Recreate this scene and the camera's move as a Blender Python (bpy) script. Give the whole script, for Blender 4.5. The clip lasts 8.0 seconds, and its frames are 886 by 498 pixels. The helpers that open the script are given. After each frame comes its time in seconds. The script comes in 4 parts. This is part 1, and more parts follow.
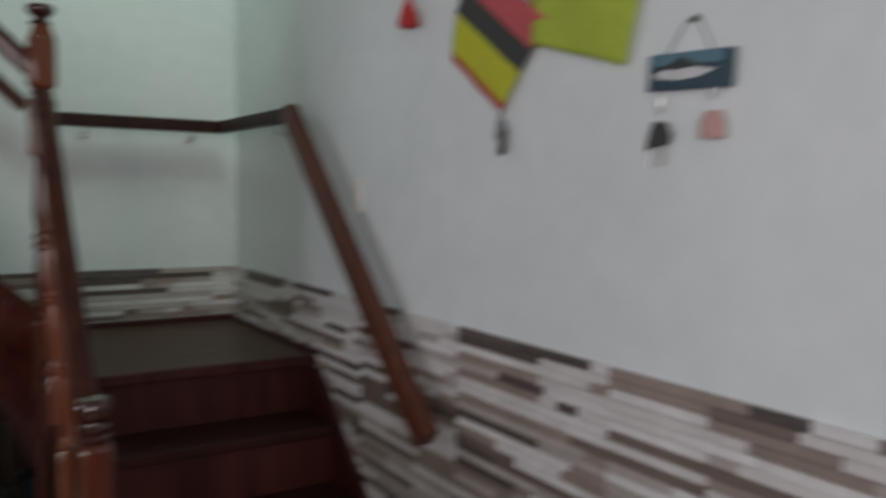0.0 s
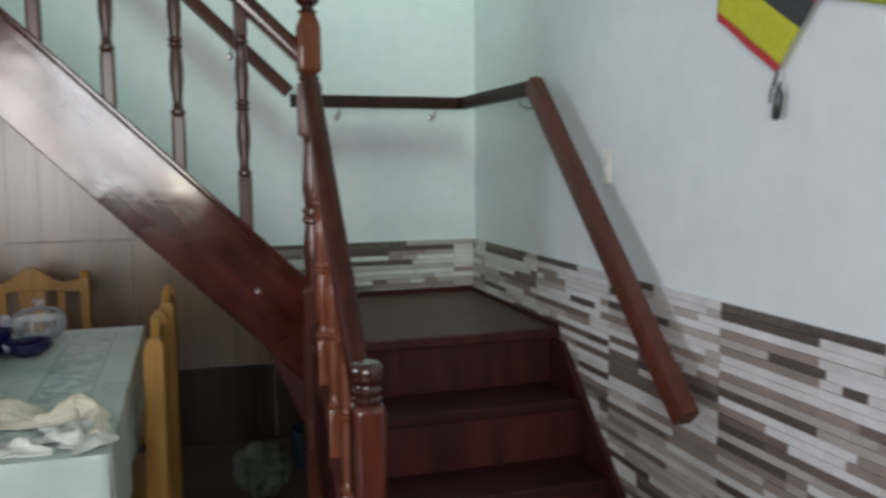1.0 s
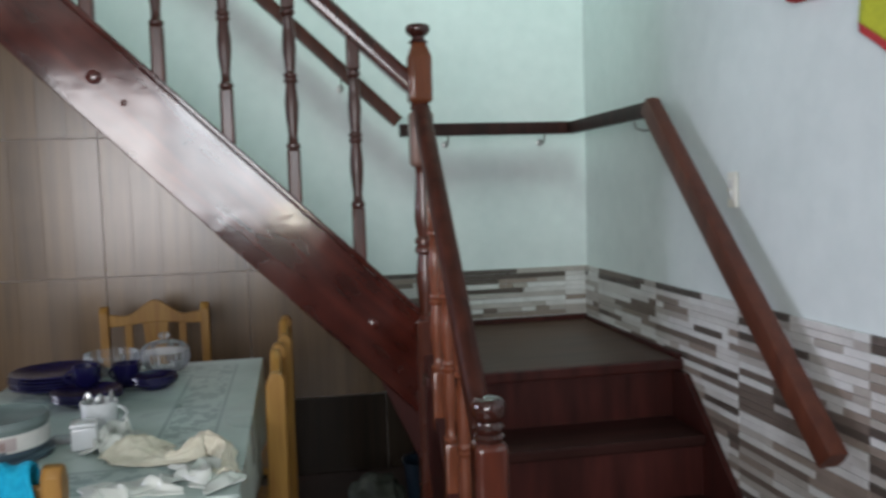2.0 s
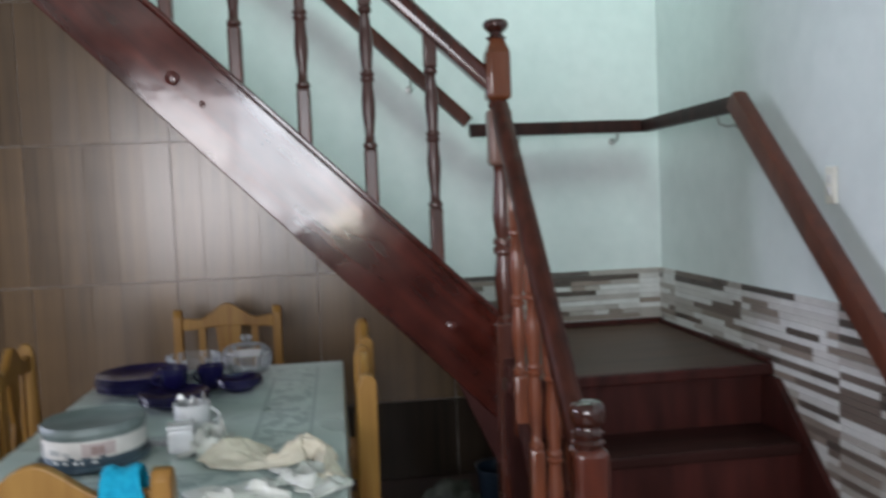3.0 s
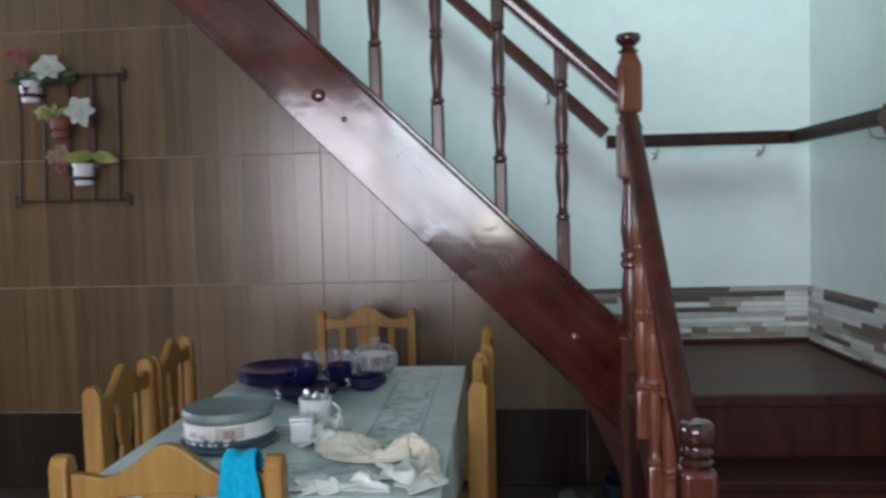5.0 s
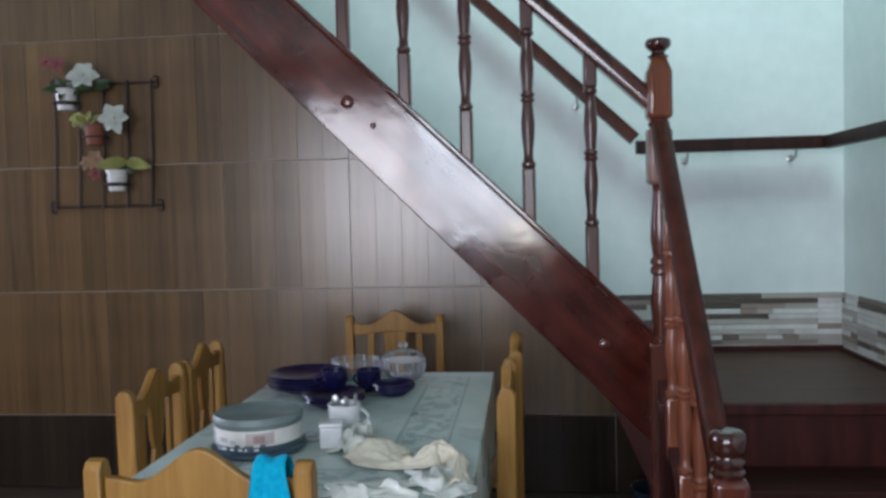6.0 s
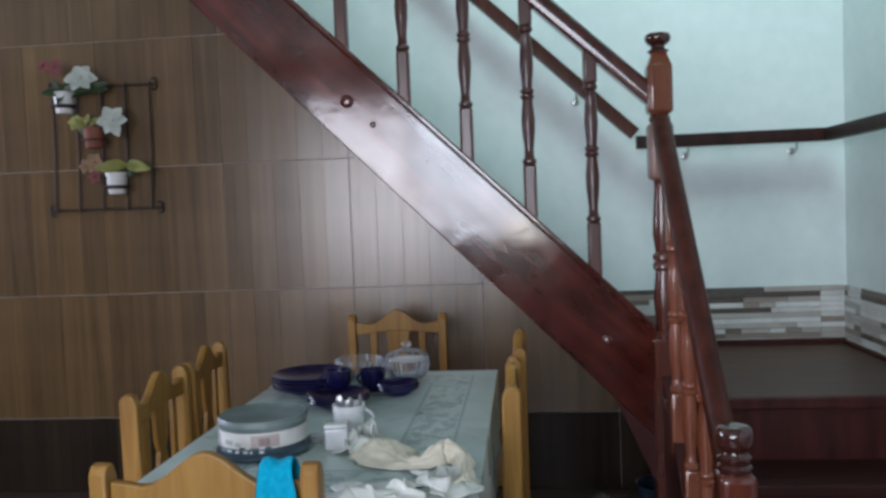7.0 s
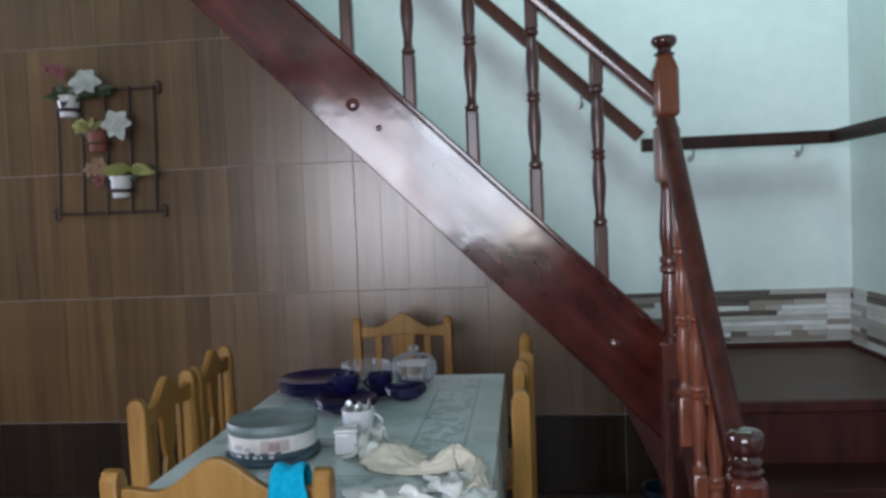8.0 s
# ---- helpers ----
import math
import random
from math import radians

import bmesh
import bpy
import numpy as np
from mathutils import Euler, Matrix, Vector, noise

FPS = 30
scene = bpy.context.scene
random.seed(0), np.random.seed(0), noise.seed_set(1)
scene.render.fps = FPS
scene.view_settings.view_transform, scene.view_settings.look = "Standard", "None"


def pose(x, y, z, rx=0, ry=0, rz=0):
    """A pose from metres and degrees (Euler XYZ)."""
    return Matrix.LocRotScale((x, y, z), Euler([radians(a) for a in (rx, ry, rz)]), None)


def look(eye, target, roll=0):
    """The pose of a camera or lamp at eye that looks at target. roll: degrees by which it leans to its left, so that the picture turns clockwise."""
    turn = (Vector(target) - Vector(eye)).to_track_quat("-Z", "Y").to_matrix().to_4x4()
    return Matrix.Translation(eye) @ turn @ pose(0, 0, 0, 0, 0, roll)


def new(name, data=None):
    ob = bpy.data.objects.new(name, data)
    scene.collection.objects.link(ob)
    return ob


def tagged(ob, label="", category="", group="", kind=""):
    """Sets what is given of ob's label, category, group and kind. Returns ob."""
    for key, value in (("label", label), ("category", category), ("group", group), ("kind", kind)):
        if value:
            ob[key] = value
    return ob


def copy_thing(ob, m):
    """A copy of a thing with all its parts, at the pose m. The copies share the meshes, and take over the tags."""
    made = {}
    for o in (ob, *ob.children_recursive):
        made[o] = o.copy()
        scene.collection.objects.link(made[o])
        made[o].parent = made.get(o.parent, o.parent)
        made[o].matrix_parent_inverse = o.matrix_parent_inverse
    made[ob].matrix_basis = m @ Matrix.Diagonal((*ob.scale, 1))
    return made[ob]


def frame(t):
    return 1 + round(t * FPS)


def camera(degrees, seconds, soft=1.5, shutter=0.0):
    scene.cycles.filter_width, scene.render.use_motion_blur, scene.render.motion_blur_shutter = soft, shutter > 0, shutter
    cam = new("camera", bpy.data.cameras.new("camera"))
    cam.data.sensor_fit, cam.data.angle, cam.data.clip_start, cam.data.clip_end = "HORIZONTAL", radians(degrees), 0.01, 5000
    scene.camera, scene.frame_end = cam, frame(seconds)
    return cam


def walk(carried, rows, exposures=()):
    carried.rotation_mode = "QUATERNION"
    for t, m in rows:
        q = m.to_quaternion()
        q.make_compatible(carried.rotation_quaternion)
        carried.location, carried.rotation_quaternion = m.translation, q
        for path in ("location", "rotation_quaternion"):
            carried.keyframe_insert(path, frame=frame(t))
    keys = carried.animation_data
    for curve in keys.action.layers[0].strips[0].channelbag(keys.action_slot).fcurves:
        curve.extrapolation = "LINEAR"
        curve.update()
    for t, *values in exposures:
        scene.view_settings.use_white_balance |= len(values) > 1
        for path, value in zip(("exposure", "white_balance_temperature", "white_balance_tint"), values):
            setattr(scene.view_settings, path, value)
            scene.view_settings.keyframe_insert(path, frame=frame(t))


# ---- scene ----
cam = camera(57.2, 8.0, soft=2.9, shutter=0.9)
PATH = [
    (0, (0.203, 0.345, 1.284), (1.273, 2.029, 1.141), 0.9),
    (0.5, (0.175, 0.403, 1.273), (0.919, 2.248, 1.069), -0.0),
    (1, (0.11, 0.408, 1.281), (0.703, 2.307, 1.07), -0.4),
    (1.5, (0.095, 0.461, 1.29), (0.58, 2.392, 1.097), -1.4),
    (1.7, (0.093, 0.465, 1.299), (0.511, 2.414, 1.145), -2.1),
    (2.8, (-0.016, 0.552, 1.276), (0.267, 2.527, 1.133), -1.2),
    (3, (-0.035, 0.563, 1.274), (0.219, 2.543, 1.147), -2.3),
    (3.5, (-0.057, 0.576, 1.284), (0.07, 2.571, 1.208), -2.5),
    (4, (0.001, 0.558, 1.277), (0.091, 2.552, 1.166), -1.2),
    (4.5, (0.048, 0.513, 1.285), (0.03, 2.51, 1.164), -1.8),
    (5, (0.07, 0.485, 1.292), (-0.063, 2.478, 1.19), -1.4),
    (6.3, (0.066, 0.481, 1.299), (-0.135, 2.469, 1.209), -1.4),
    (6.5, (0.067, 0.477, 1.298), (-0.12, 2.465, 1.183), -1.3),
    (7, (0.059, 0.489, 1.301), (-0.14, 2.476, 1.205), -2.2),
    (7.5, (0.05, 0.524, 1.292), (-0.168, 2.509, 1.184), -1.9),
    (8, (0.037, 0.493, 1.305), (-0.162, 2.481, 1.215), -2.3),
]
EXPOSURES = [(0.0, -0.82, 6700, 18), (0.5, -0.26, 6650, 17), (1.0, -0.18, 6340, 13), (1.5, -0.14, 6220, 13), (3.0, 0.0, 6140, 15),
             (4.5, 0.01, 5880, 15), (6.5, -0.02, 5740, 15), (8.0, -0.02, 5740, 15)]
walk(cam, [(t, look(eye, target, roll)) for t, eye, target, roll in PATH], EXPOSURES)

# ---- room numbers ----
X_RIGHT, X_LEFT, Y_BACK, Y_REAR, Z_CEIL = 1.465, -5.0, 4.21, -1.3, 2.75
LANDING, RISE = 0.648, 0.216
Y_STR = 3.305          # front face of the upper flight's outer string
X_IN = 0.53            # line of the lower flight's posts


def string_top(x):
    return 1.335 - 0.966 * x


def string_bottom(x):
    return 0.985 - 0.998 * x


# ---- world and light ----
world = bpy.data.worlds.new("sky")
scene.world = world
world.use_nodes = True
wn = world.node_tree.nodes
sky = wn.new("ShaderNodeTexSky")
sky.sky_type, sky.sun_disc = "NISHITA", False
sky.sun_elevation, sky.sun_rotation = radians(48), radians(200)
world.node_tree.links.new(sky.outputs[0], wn["Background"].inputs[0])
wn["Background"].inputs[1].default_value = 0.1


def area(name, place, target, w, h, watts, colour, spread=180):
    d = bpy.data.lights.new(name, "AREA")
    d.shape, d.size, d.size_y, d.energy, d.color = "RECTANGLE", w, h, watts, colour
    d.spread = radians(spread)
    o = new(name, d)
    o.matrix_world = look(place, target)
    return o


sun = bpy.data.lights.new("sun", "SUN")
sun.energy, sun.angle, sun.color = 2.5, radians(0.5), (1.0, 0.95, 0.88)
new("sun", sun).matrix_world = look((-4, 8, 12), (0, 0, 0))
# daylight in the rear window and the side window
area("rear_window_daylight", (-1.58, Y_REAR + 0.02, 1.45), (-1.58, 3.0, 1.45), 1.24, 1.60, 57, (1.0, 0.95, 0.91))
area("rear_door_daylight", (-0.36, Y_REAR + 0.02, 1.66), (-0.36, 3.0, 1.66), 1.08, 1.24, 39, (0.95, 0.98, 0.98))
# small warm lamp added to put a yellow glint on the string board
area("board_glint_lamp", (0.03, Y_REAR + 0.05, 1.10), (0.03, 3.0, 1.10), 0.24, 0.13, 1.9, (1.0, 0.92, 0.62))
area("side_window_daylight", (X_LEFT + 0.02, 3.30, 1.75), (1.4, -0.15, 1.45), 1.7, 1.2, 60, (0.87, 0.88, 1.0), 122)
# unseen green-tinted lamp, added over the stairwell to brighten the back wall
area("stairwell_fill", (0.66, 2.70, 4.98), (0.66, 4.2, 1.3), 1.46, 0.96, 80, (0.71, 1.0, 0.84))


# ---- materials ----
def material(name, dark, light, rough=0.5, scale=(6, 6, 6), turn=(0, 0, 0), bump=0.1, coat=0.0, metal=0.0, vary=0.0, island=False,
             blotch=0.25, detail=6.0, distort=0.0, rough_vary=0.12, blotch_scale=1.7, coat_rough=0.1, wave=0.0, spec=0.5, coat_ior=1.5, cloudy=False):
    m = bpy.data.materials.new(name)
    m.use_nodes = True
    n, k = m.node_tree.nodes, m.node_tree.links
    b = n["Principled BSDF"]
    co = n.new("ShaderNodeTexCoord")
    mp = n.new("ShaderNodeMapping")
    mp.inputs["Rotation"].default_value = [radians(a) for a in turn]
    mp2 = n.new("ShaderNodeMapping")
    mp2.inputs["Scale"].default_value = scale
    k.new(co.outputs["Object"], mp.inputs[0])
    k.new(mp.outputs[0], mp2.inputs[0])
    shift = mp2.outputs[0]
    if vary:
        rnd = n.new("ShaderNodeNewGeometry").outputs["Random Per Island"] if island else n.new("ShaderNodeObjectInfo").outputs["Random"]
        spread = n.new("ShaderNodeVectorMath")
        spread.operation = "MULTIPLY_ADD"
        k.new(rnd, spread.inputs[0])
        spread.inputs[1].default_value = (37.0, 53.0, 71.0)
        k.new(shift, spread.inputs[2])
        shift = spread.outputs[0]
    fine = n.new("ShaderNodeTexNoise")
    fine.inputs["Scale"].default_value, fine.inputs["Detail"].default_value, fine.inputs["Distortion"].default_value = 1.0, detail, distort
    k.new(shift, fine.inputs["Vector"])
    ramp = n.new("ShaderNodeValToRGB")
    ramp.color_ramp.elements[0].position, ramp.color_ramp.elements[1].position = 0.3, 0.7
    ramp.color_ramp.elements[0].color, ramp.color_ramp.elements[1].color = (*dark, 1), (*light, 1)
    k.new(fine.outputs["Fac"], ramp.inputs[0])
    big = n.new("ShaderNodeTexNoise")
    big.inputs["Scale"].default_value, big.inputs["Detail"].default_value = blotch_scale, 3.0
    k.new(mp.outputs[0], big.inputs["Vector"])
    level = n.new("ShaderNodeMapRange")
    level.inputs[1].default_value, level.inputs[2].default_value = 0.3, 0.7
    level.inputs[3].default_value, level.inputs[4].default_value = 1 - blotch, 1 + blotch * 0.5
    k.new(big.outputs["Fac"], level.inputs[0])
    tint = n.new("ShaderNodeMix")
    tint.data_type, tint.blend_type = "RGBA", "MULTIPLY"
    tint.inputs["Factor"].default_value = 1.0
    k.new(ramp.outputs[0], tint.inputs["A"])
    k.new(level.outputs[0], tint.inputs["B"])
    colour = tint.outputs["Result"]
    if vary:
        hue = n.new("ShaderNodeHueSaturation")
        val = n.new("ShaderNodeMapRange")
        val.inputs[3].default_value, val.inputs[4].default_value = 1 - vary, 1 + vary
        k.new(rnd, val.inputs[0])
        k.new(val.outputs[0], hue.inputs["Value"])
        k.new(colour, hue.inputs["Color"])
        colour = hue.outputs[0]
    k.new(colour, b.inputs["Base Color"])
    rr = n.new("ShaderNodeMapRange")
    rr.inputs[3].default_value, rr.inputs[4].default_value = max(0.02, rough - rough_vary), min(1, rough + rough_vary)
    k.new(big.outputs["Fac"], rr.inputs[0])
    k.new(rr.outputs[0], b.inputs["Roughness"])
    b.inputs["Metallic"].default_value = metal
    b.inputs["Specular IOR Level"].default_value = spec
    b.inputs["Coat Weight"].default_value = coat
    b.inputs["Coat IOR"].default_value = coat_ior
    if cloudy:
        haze = n.new("ShaderNodeTexNoise")
        haze.inputs["Scale"].default_value, haze.inputs["Detail"].default_value, haze.inputs["Distortion"].default_value = 7.5, 5.0, 0.6
        drag = n.new("ShaderNodeMapping")
        drag.inputs["Scale"].default_value = (0.55, 1.0, 1.25)
        k.new(mp.outputs[0], drag.inputs[0])
        k.new(drag.outputs[0], haze.inputs["Vector"])
        dull = n.new("ShaderNodeMapRange")
        dull.inputs[1].default_value, dull.inputs[2].default_value = 0.36, 0.66
        dull.inputs[3].default_value, dull.inputs[4].default_value = coat, coat * 0.42
        k.new(haze.outputs["Fac"], dull.inputs[0])
        k.new(dull.outputs[0], b.inputs["Coat Weight"])
    b.inputs["Coat Roughness"].default_value = coat_rough
    if bump:
        bp = n.new("ShaderNodeBump")
        bp.inputs["Strength"].default_value, bp.inputs["Distance"].default_value = bump, 0.004
        k.new(fine.outputs["Fac"], bp.inputs["Height"])
        k.new(bp.outputs[0], b.inputs["Normal"])
        if wave:
            sag = n.new("ShaderNodeBump")
            sag.inputs["Strength"].default_value, sag.inputs["Distance"].default_value = 1.0, wave
            k.new(big.outputs["Fac"], sag.inputs["Height"])
            k.new(sag.outputs[0], bp.inputs["Normal"])
            k.new(bp.outputs[0], b.inputs["Coat Normal"])
    return m


def plain(name, colour, rough=0.5, metal=0.0, coat=0.0):
    return material(name, [c * 0.88 for c in colour], colour, rough, (30, 30, 30), bump=0.05, coat=coat, metal=metal, blotch=0.12)


def glass(name, colour, rough=0.03):
    m = bpy.data.materials.new(name)
    m.use_nodes = True
    b = m.node_tree.nodes["Principled BSDF"]
    b.inputs["Base Color"].default_value = (*colour, 1)
    b.inputs["Roughness"].default_value = rough
    b.inputs["Transmission Weight"].default_value = 1.0
    b.inputs["IOR"].default_value = 1.45
    return m


def thin_glass(name, colour):
    """Thin pressed glass: mostly seen through, with a milky cast and bright gloss."""
    m = bpy.data.materials.new(name)
    m.use_nodes = True
    n, k = m.node_tree.nodes, m.node_tree.links
    b = n["Principled BSDF"]
    b.inputs["Base Color"].default_value = (0.55, 0.57, 0.58, 1)
    b.inputs["Roughness"].default_value = 0.04
    clear = n.new("ShaderNodeBsdfTransparent")
    clear.inputs[0].default_value = (*colour, 1)
    gloss = n.new("ShaderNodeFresnel")
    gloss.inputs[0].default_value = 1.5
    more = n.new("ShaderNodeMath")
    more.operation = "MULTIPLY_ADD"
    more.inputs[1].default_value, more.inputs[2].default_value = 0.9, 0.05
    k.new(gloss.outputs[0], more.inputs[0])
    mix = n.new("ShaderNodeMixShader")
    k.new(more.outputs[0], mix.inputs[0])
    k.new(clear.outputs[0], mix.inputs[1])
    k.new(b.outputs[0], mix.inputs[2])
    k.new(mix.outputs[0], n["Material Output"].inputs[0])
    return m


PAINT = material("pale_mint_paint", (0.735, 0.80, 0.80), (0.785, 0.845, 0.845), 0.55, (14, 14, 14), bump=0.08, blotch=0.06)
# unseen side and rear walls: dark tone added to cut bounce and reflections
SHADE = material("unseen_wall_dark_paint", (0.17, 0.165, 0.15), (0.20, 0.195, 0.178), 0.6, (14, 14, 14), bump=0.08, blotch=0.06)
# unseen ceiling, darker than the walls to hold back bounce light
CEILING = material("toned_down_ceiling_paint", (0.36, 0.40, 0.37), (0.42, 0.46, 0.43), 0.8, (10, 10, 10), bump=0.1, blotch=0.06)
FLOOR = material("floor_tile_glaze", (0.05, 0.034, 0.025), (0.085, 0.058, 0.042), 0.3, (5, 5, 5), bump=0.03, vary=0.1)
GROUT = plain("pale_grout", (0.55, 0.50, 0.45), 0.9)
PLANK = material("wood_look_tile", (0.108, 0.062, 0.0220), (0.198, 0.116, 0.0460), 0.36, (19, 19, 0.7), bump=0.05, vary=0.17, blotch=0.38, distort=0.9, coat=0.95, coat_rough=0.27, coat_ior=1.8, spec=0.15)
# bottom row: a darker tile, with the under-stair shade put into its colour
PLANK_DARK = material("shaded_bottom_tile", (0.024, 0.0162, 0.0100), (0.046, 0.031, 0.0185), 0.45, (19, 19, 0.7), bump=0.04, vary=0.22, blotch=0.35, distort=0.6, coat=0.15, coat_rough=0.225, coat_ior=1.8, spec=0.15)
MAHOGANY = material("varnished_mahogany", (0.030, 0.0085, 0.006), (0.085, 0.021, 0.013), 0.2, (22, 22, 2.2), bump=0.05, coat=0.9, blotch=0.3, distort=0.8)
STRING = material("varnished_mahogany_board", (0.050, 0.0110, 0.0080), (0.110, 0.0205, 0.0130), 0.12, (1.6, 16, 16), turn=(0, -44, 0), bump=0.03, coat=1.0, coat_rough=0.11, coat_ior=1.53, cloudy=True, wave=0.0016, blotch_scale=6.0, blotch=0.45, distort=0.8)
NEWEL_RED = material("orange_mahogany", (0.145, 0.044, 0.018), (0.23, 0.074, 0.030), 0.22, (26, 26, 2.5), bump=0.05, coat=0.7, blotch=0.2, distort=0.6)
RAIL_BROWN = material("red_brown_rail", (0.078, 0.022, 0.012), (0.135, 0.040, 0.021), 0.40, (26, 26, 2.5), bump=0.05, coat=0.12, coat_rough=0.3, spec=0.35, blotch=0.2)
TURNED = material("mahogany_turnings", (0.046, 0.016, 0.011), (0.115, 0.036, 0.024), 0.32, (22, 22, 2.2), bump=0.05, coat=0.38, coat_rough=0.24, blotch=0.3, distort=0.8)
# brighter, redder copy of the turnings: light on the lower flight as colour
TURNED_LIT = material("lit_mahogany_turnings", (0.20, 0.056, 0.025), (0.32, 0.096, 0.042), 0.3, (22, 22, 2.2), bump=0.05, coat=0.7, coat_rough=0.16, blotch=0.3, distort=0.8)
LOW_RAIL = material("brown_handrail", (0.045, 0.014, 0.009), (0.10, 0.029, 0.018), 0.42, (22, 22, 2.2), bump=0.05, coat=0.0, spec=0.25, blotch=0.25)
# rail wood with the silhouette's shade put into its colour
SHADED_RAIL = material("shaded_wall_rail", (0.020, 0.007, 0.006), (0.050, 0.015, 0.011), 0.5, (22, 22, 2.2), bump=0.05, coat=0.0, spec=0.25, blotch=0.25)
WORN = material("worn_pinkish_mahogany", (0.20, 0.105, 0.080), (0.34, 0.20, 0.160), 0.35, (26, 26, 2.5), bump=0.06, coat=0.4, coat_rough=0.2, blotch=0.3)
NEWEL = material("brown_mahogany_post", (0.080, 0.022, 0.013), (0.15, 0.040, 0.022), 0.28, (22, 22, 2.2), bump=0.05, coat=0.7, coat_rough=0.14, blotch=0.3, distort=0.8)
RISER = material("dark_riser_wood", (0.034, 0.0098, 0.0082), (0.080, 0.0205, 0.0165), 0.4, (20, 20, 3), bump=0.05, coat=0.0, spec=0.3, blotch=0.3)
BLOCK = material("deep_red_mahogany", (0.085, 0.020, 0.012), (0.14, 0.034, 0.018), 0.22, (26, 26, 2.5), bump=0.05, coat=0.7, blotch=0.2, distort=0.6)
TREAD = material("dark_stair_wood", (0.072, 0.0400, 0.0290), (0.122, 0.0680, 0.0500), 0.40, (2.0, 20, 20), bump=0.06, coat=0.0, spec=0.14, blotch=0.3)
# darker copy of the stair wood: the lower flight's shade as tread colour
STEP = material("shaded_step_wood", (0.027, 0.0100, 0.0085), (0.050, 0.0180, 0.0145), 0.5, (2.0, 20, 20), bump=0.06, coat=0.0, spec=0.15, blotch=0.3)
PINE = material("honey_pine", (0.280, 0.134, 0.027), (0.450, 0.250, 0.058), 0.42, (30, 30, 2.4), bump=0.05, coat=0.0, spec=0.3, blotch=0.25, distort=0.8)
WHITE = plain("white_plastic", (0.75, 0.76, 0.74), 0.35)


def stone(name, island, palette):
    m = material(name, (0.9, 0.9, 0.9), (1.0, 1.0, 1.0), 0.42, (60, 60, 60), bump=0.25, blotch=0.12, vary=0.001, island=island, blotch_scale=9)
    n, k = m.node_tree.nodes, m.node_tree.links
    b = n["Principled BSDF"]
    old = b.inputs["Base Color"].links[0].from_socket
    rnd = n.new("ShaderNodeNewGeometry").outputs["Random Per Island"] if island else n.new("ShaderNodeObjectInfo").outputs["Random"]
    r = n.new("ShaderNodeValToRGB")
    r.color_ramp.interpolation = "CONSTANT"
    e = r.color_ramp.elements
    for q, (p, c) in enumerate(palette):
        x = e[q] if q < 2 else e.new(p)
        x.position, x.color = p, (*c, 1)
    k.new(rnd, r.inputs[0])
    mx = n.new("ShaderNodeMix")
    mx.data_type, mx.blend_type = "RGBA", "MULTIPLY"
    mx.inputs["Factor"].default_value = 1.0
    k.new(old, mx.inputs["A"])
    k.new(r.outputs[0], mx.inputs["B"])
    k.new(mx.outputs["Result"], b.inputs["Base Color"])
    return m


MIXED = ((0.0, (0.68, 0.66, 0.64)), (0.16, (0.46, 0.42, 0.385)), (0.40, (0.34, 0.275, 0.235)), (0.60, (0.19, 0.148, 0.125)), (0.82, (0.11, 0.086, 0.074)))
LIGHT = ((0.0, (0.76, 0.75, 0.74)), (0.50, (0.69, 0.67, 0.65)), (0.78, (0.52, 0.48, 0.45)), (0.92, (0.30, 0.245, 0.21)))
STONES = {"mixed": (stone("strip_stone", False, MIXED), stone("strip_stone_joined", True, MIXED)),
          "light": (stone("pale_strip_stone", False, LIGHT), stone("pale_strip_stone_joined", True, LIGHT))}
STONE_DARK = material("dark_strip_stone", (0.075, 0.06, 0.054), (0.16, 0.13, 0.115), 0.45, (60, 60, 60), bump=0.25, vary=0.3)


# ---- mesh helpers ----
def box(bm, x0, x1, y0, y1, z0, z1, bevel=0.0, m=None, seg=2):
    t = Matrix.Translation(((x0 + x1) / 2, (y0 + y1) / 2, (z0 + z1) / 2)) @ Matrix.Diagonal((x1 - x0, y1 - y0, z1 - z0, 1))
    r = bmesh.ops.create_cube(bm, size=1, matrix=t)
    vs = r["verts"]
    if bevel:
        es = list({e for v in vs for e in v.link_edges})
        out = bmesh.ops.bevel(bm, geom=es, offset=bevel, segments=seg, affect="EDGES", profile=0.5)
        vs = list({v for f in out["faces"] for v in f.verts} | {v for v in vs if v.is_valid})
    if m is not None:
        bmesh.ops.transform(bm, matrix=m, verts=vs)
    return vs


def lathe(bm, profile, seg=16, m=None, cap=True):
    """Turns (radius, height) pairs about z."""
    rings = []
    for r, z in profile:
        rings.append([bm.verts.new((r * math.cos(2 * math.pi * i / seg), r * math.sin(2 * math.pi * i / seg), z)) for i in range(seg)])
    for a, b in zip(rings, rings[1:]):
        for i in range(seg):
            bm.faces.new((a[i], a[(i + 1) % seg], b[(i + 1) % seg], b[i]))
    if cap:
        bm.faces.new(rings[0][::-1])
        bm.faces.new(rings[-1])
    vs = [v for r in rings for v in r]
    if m is not None:
        bmesh.ops.transform(bm, matrix=m, verts=vs)
    return vs


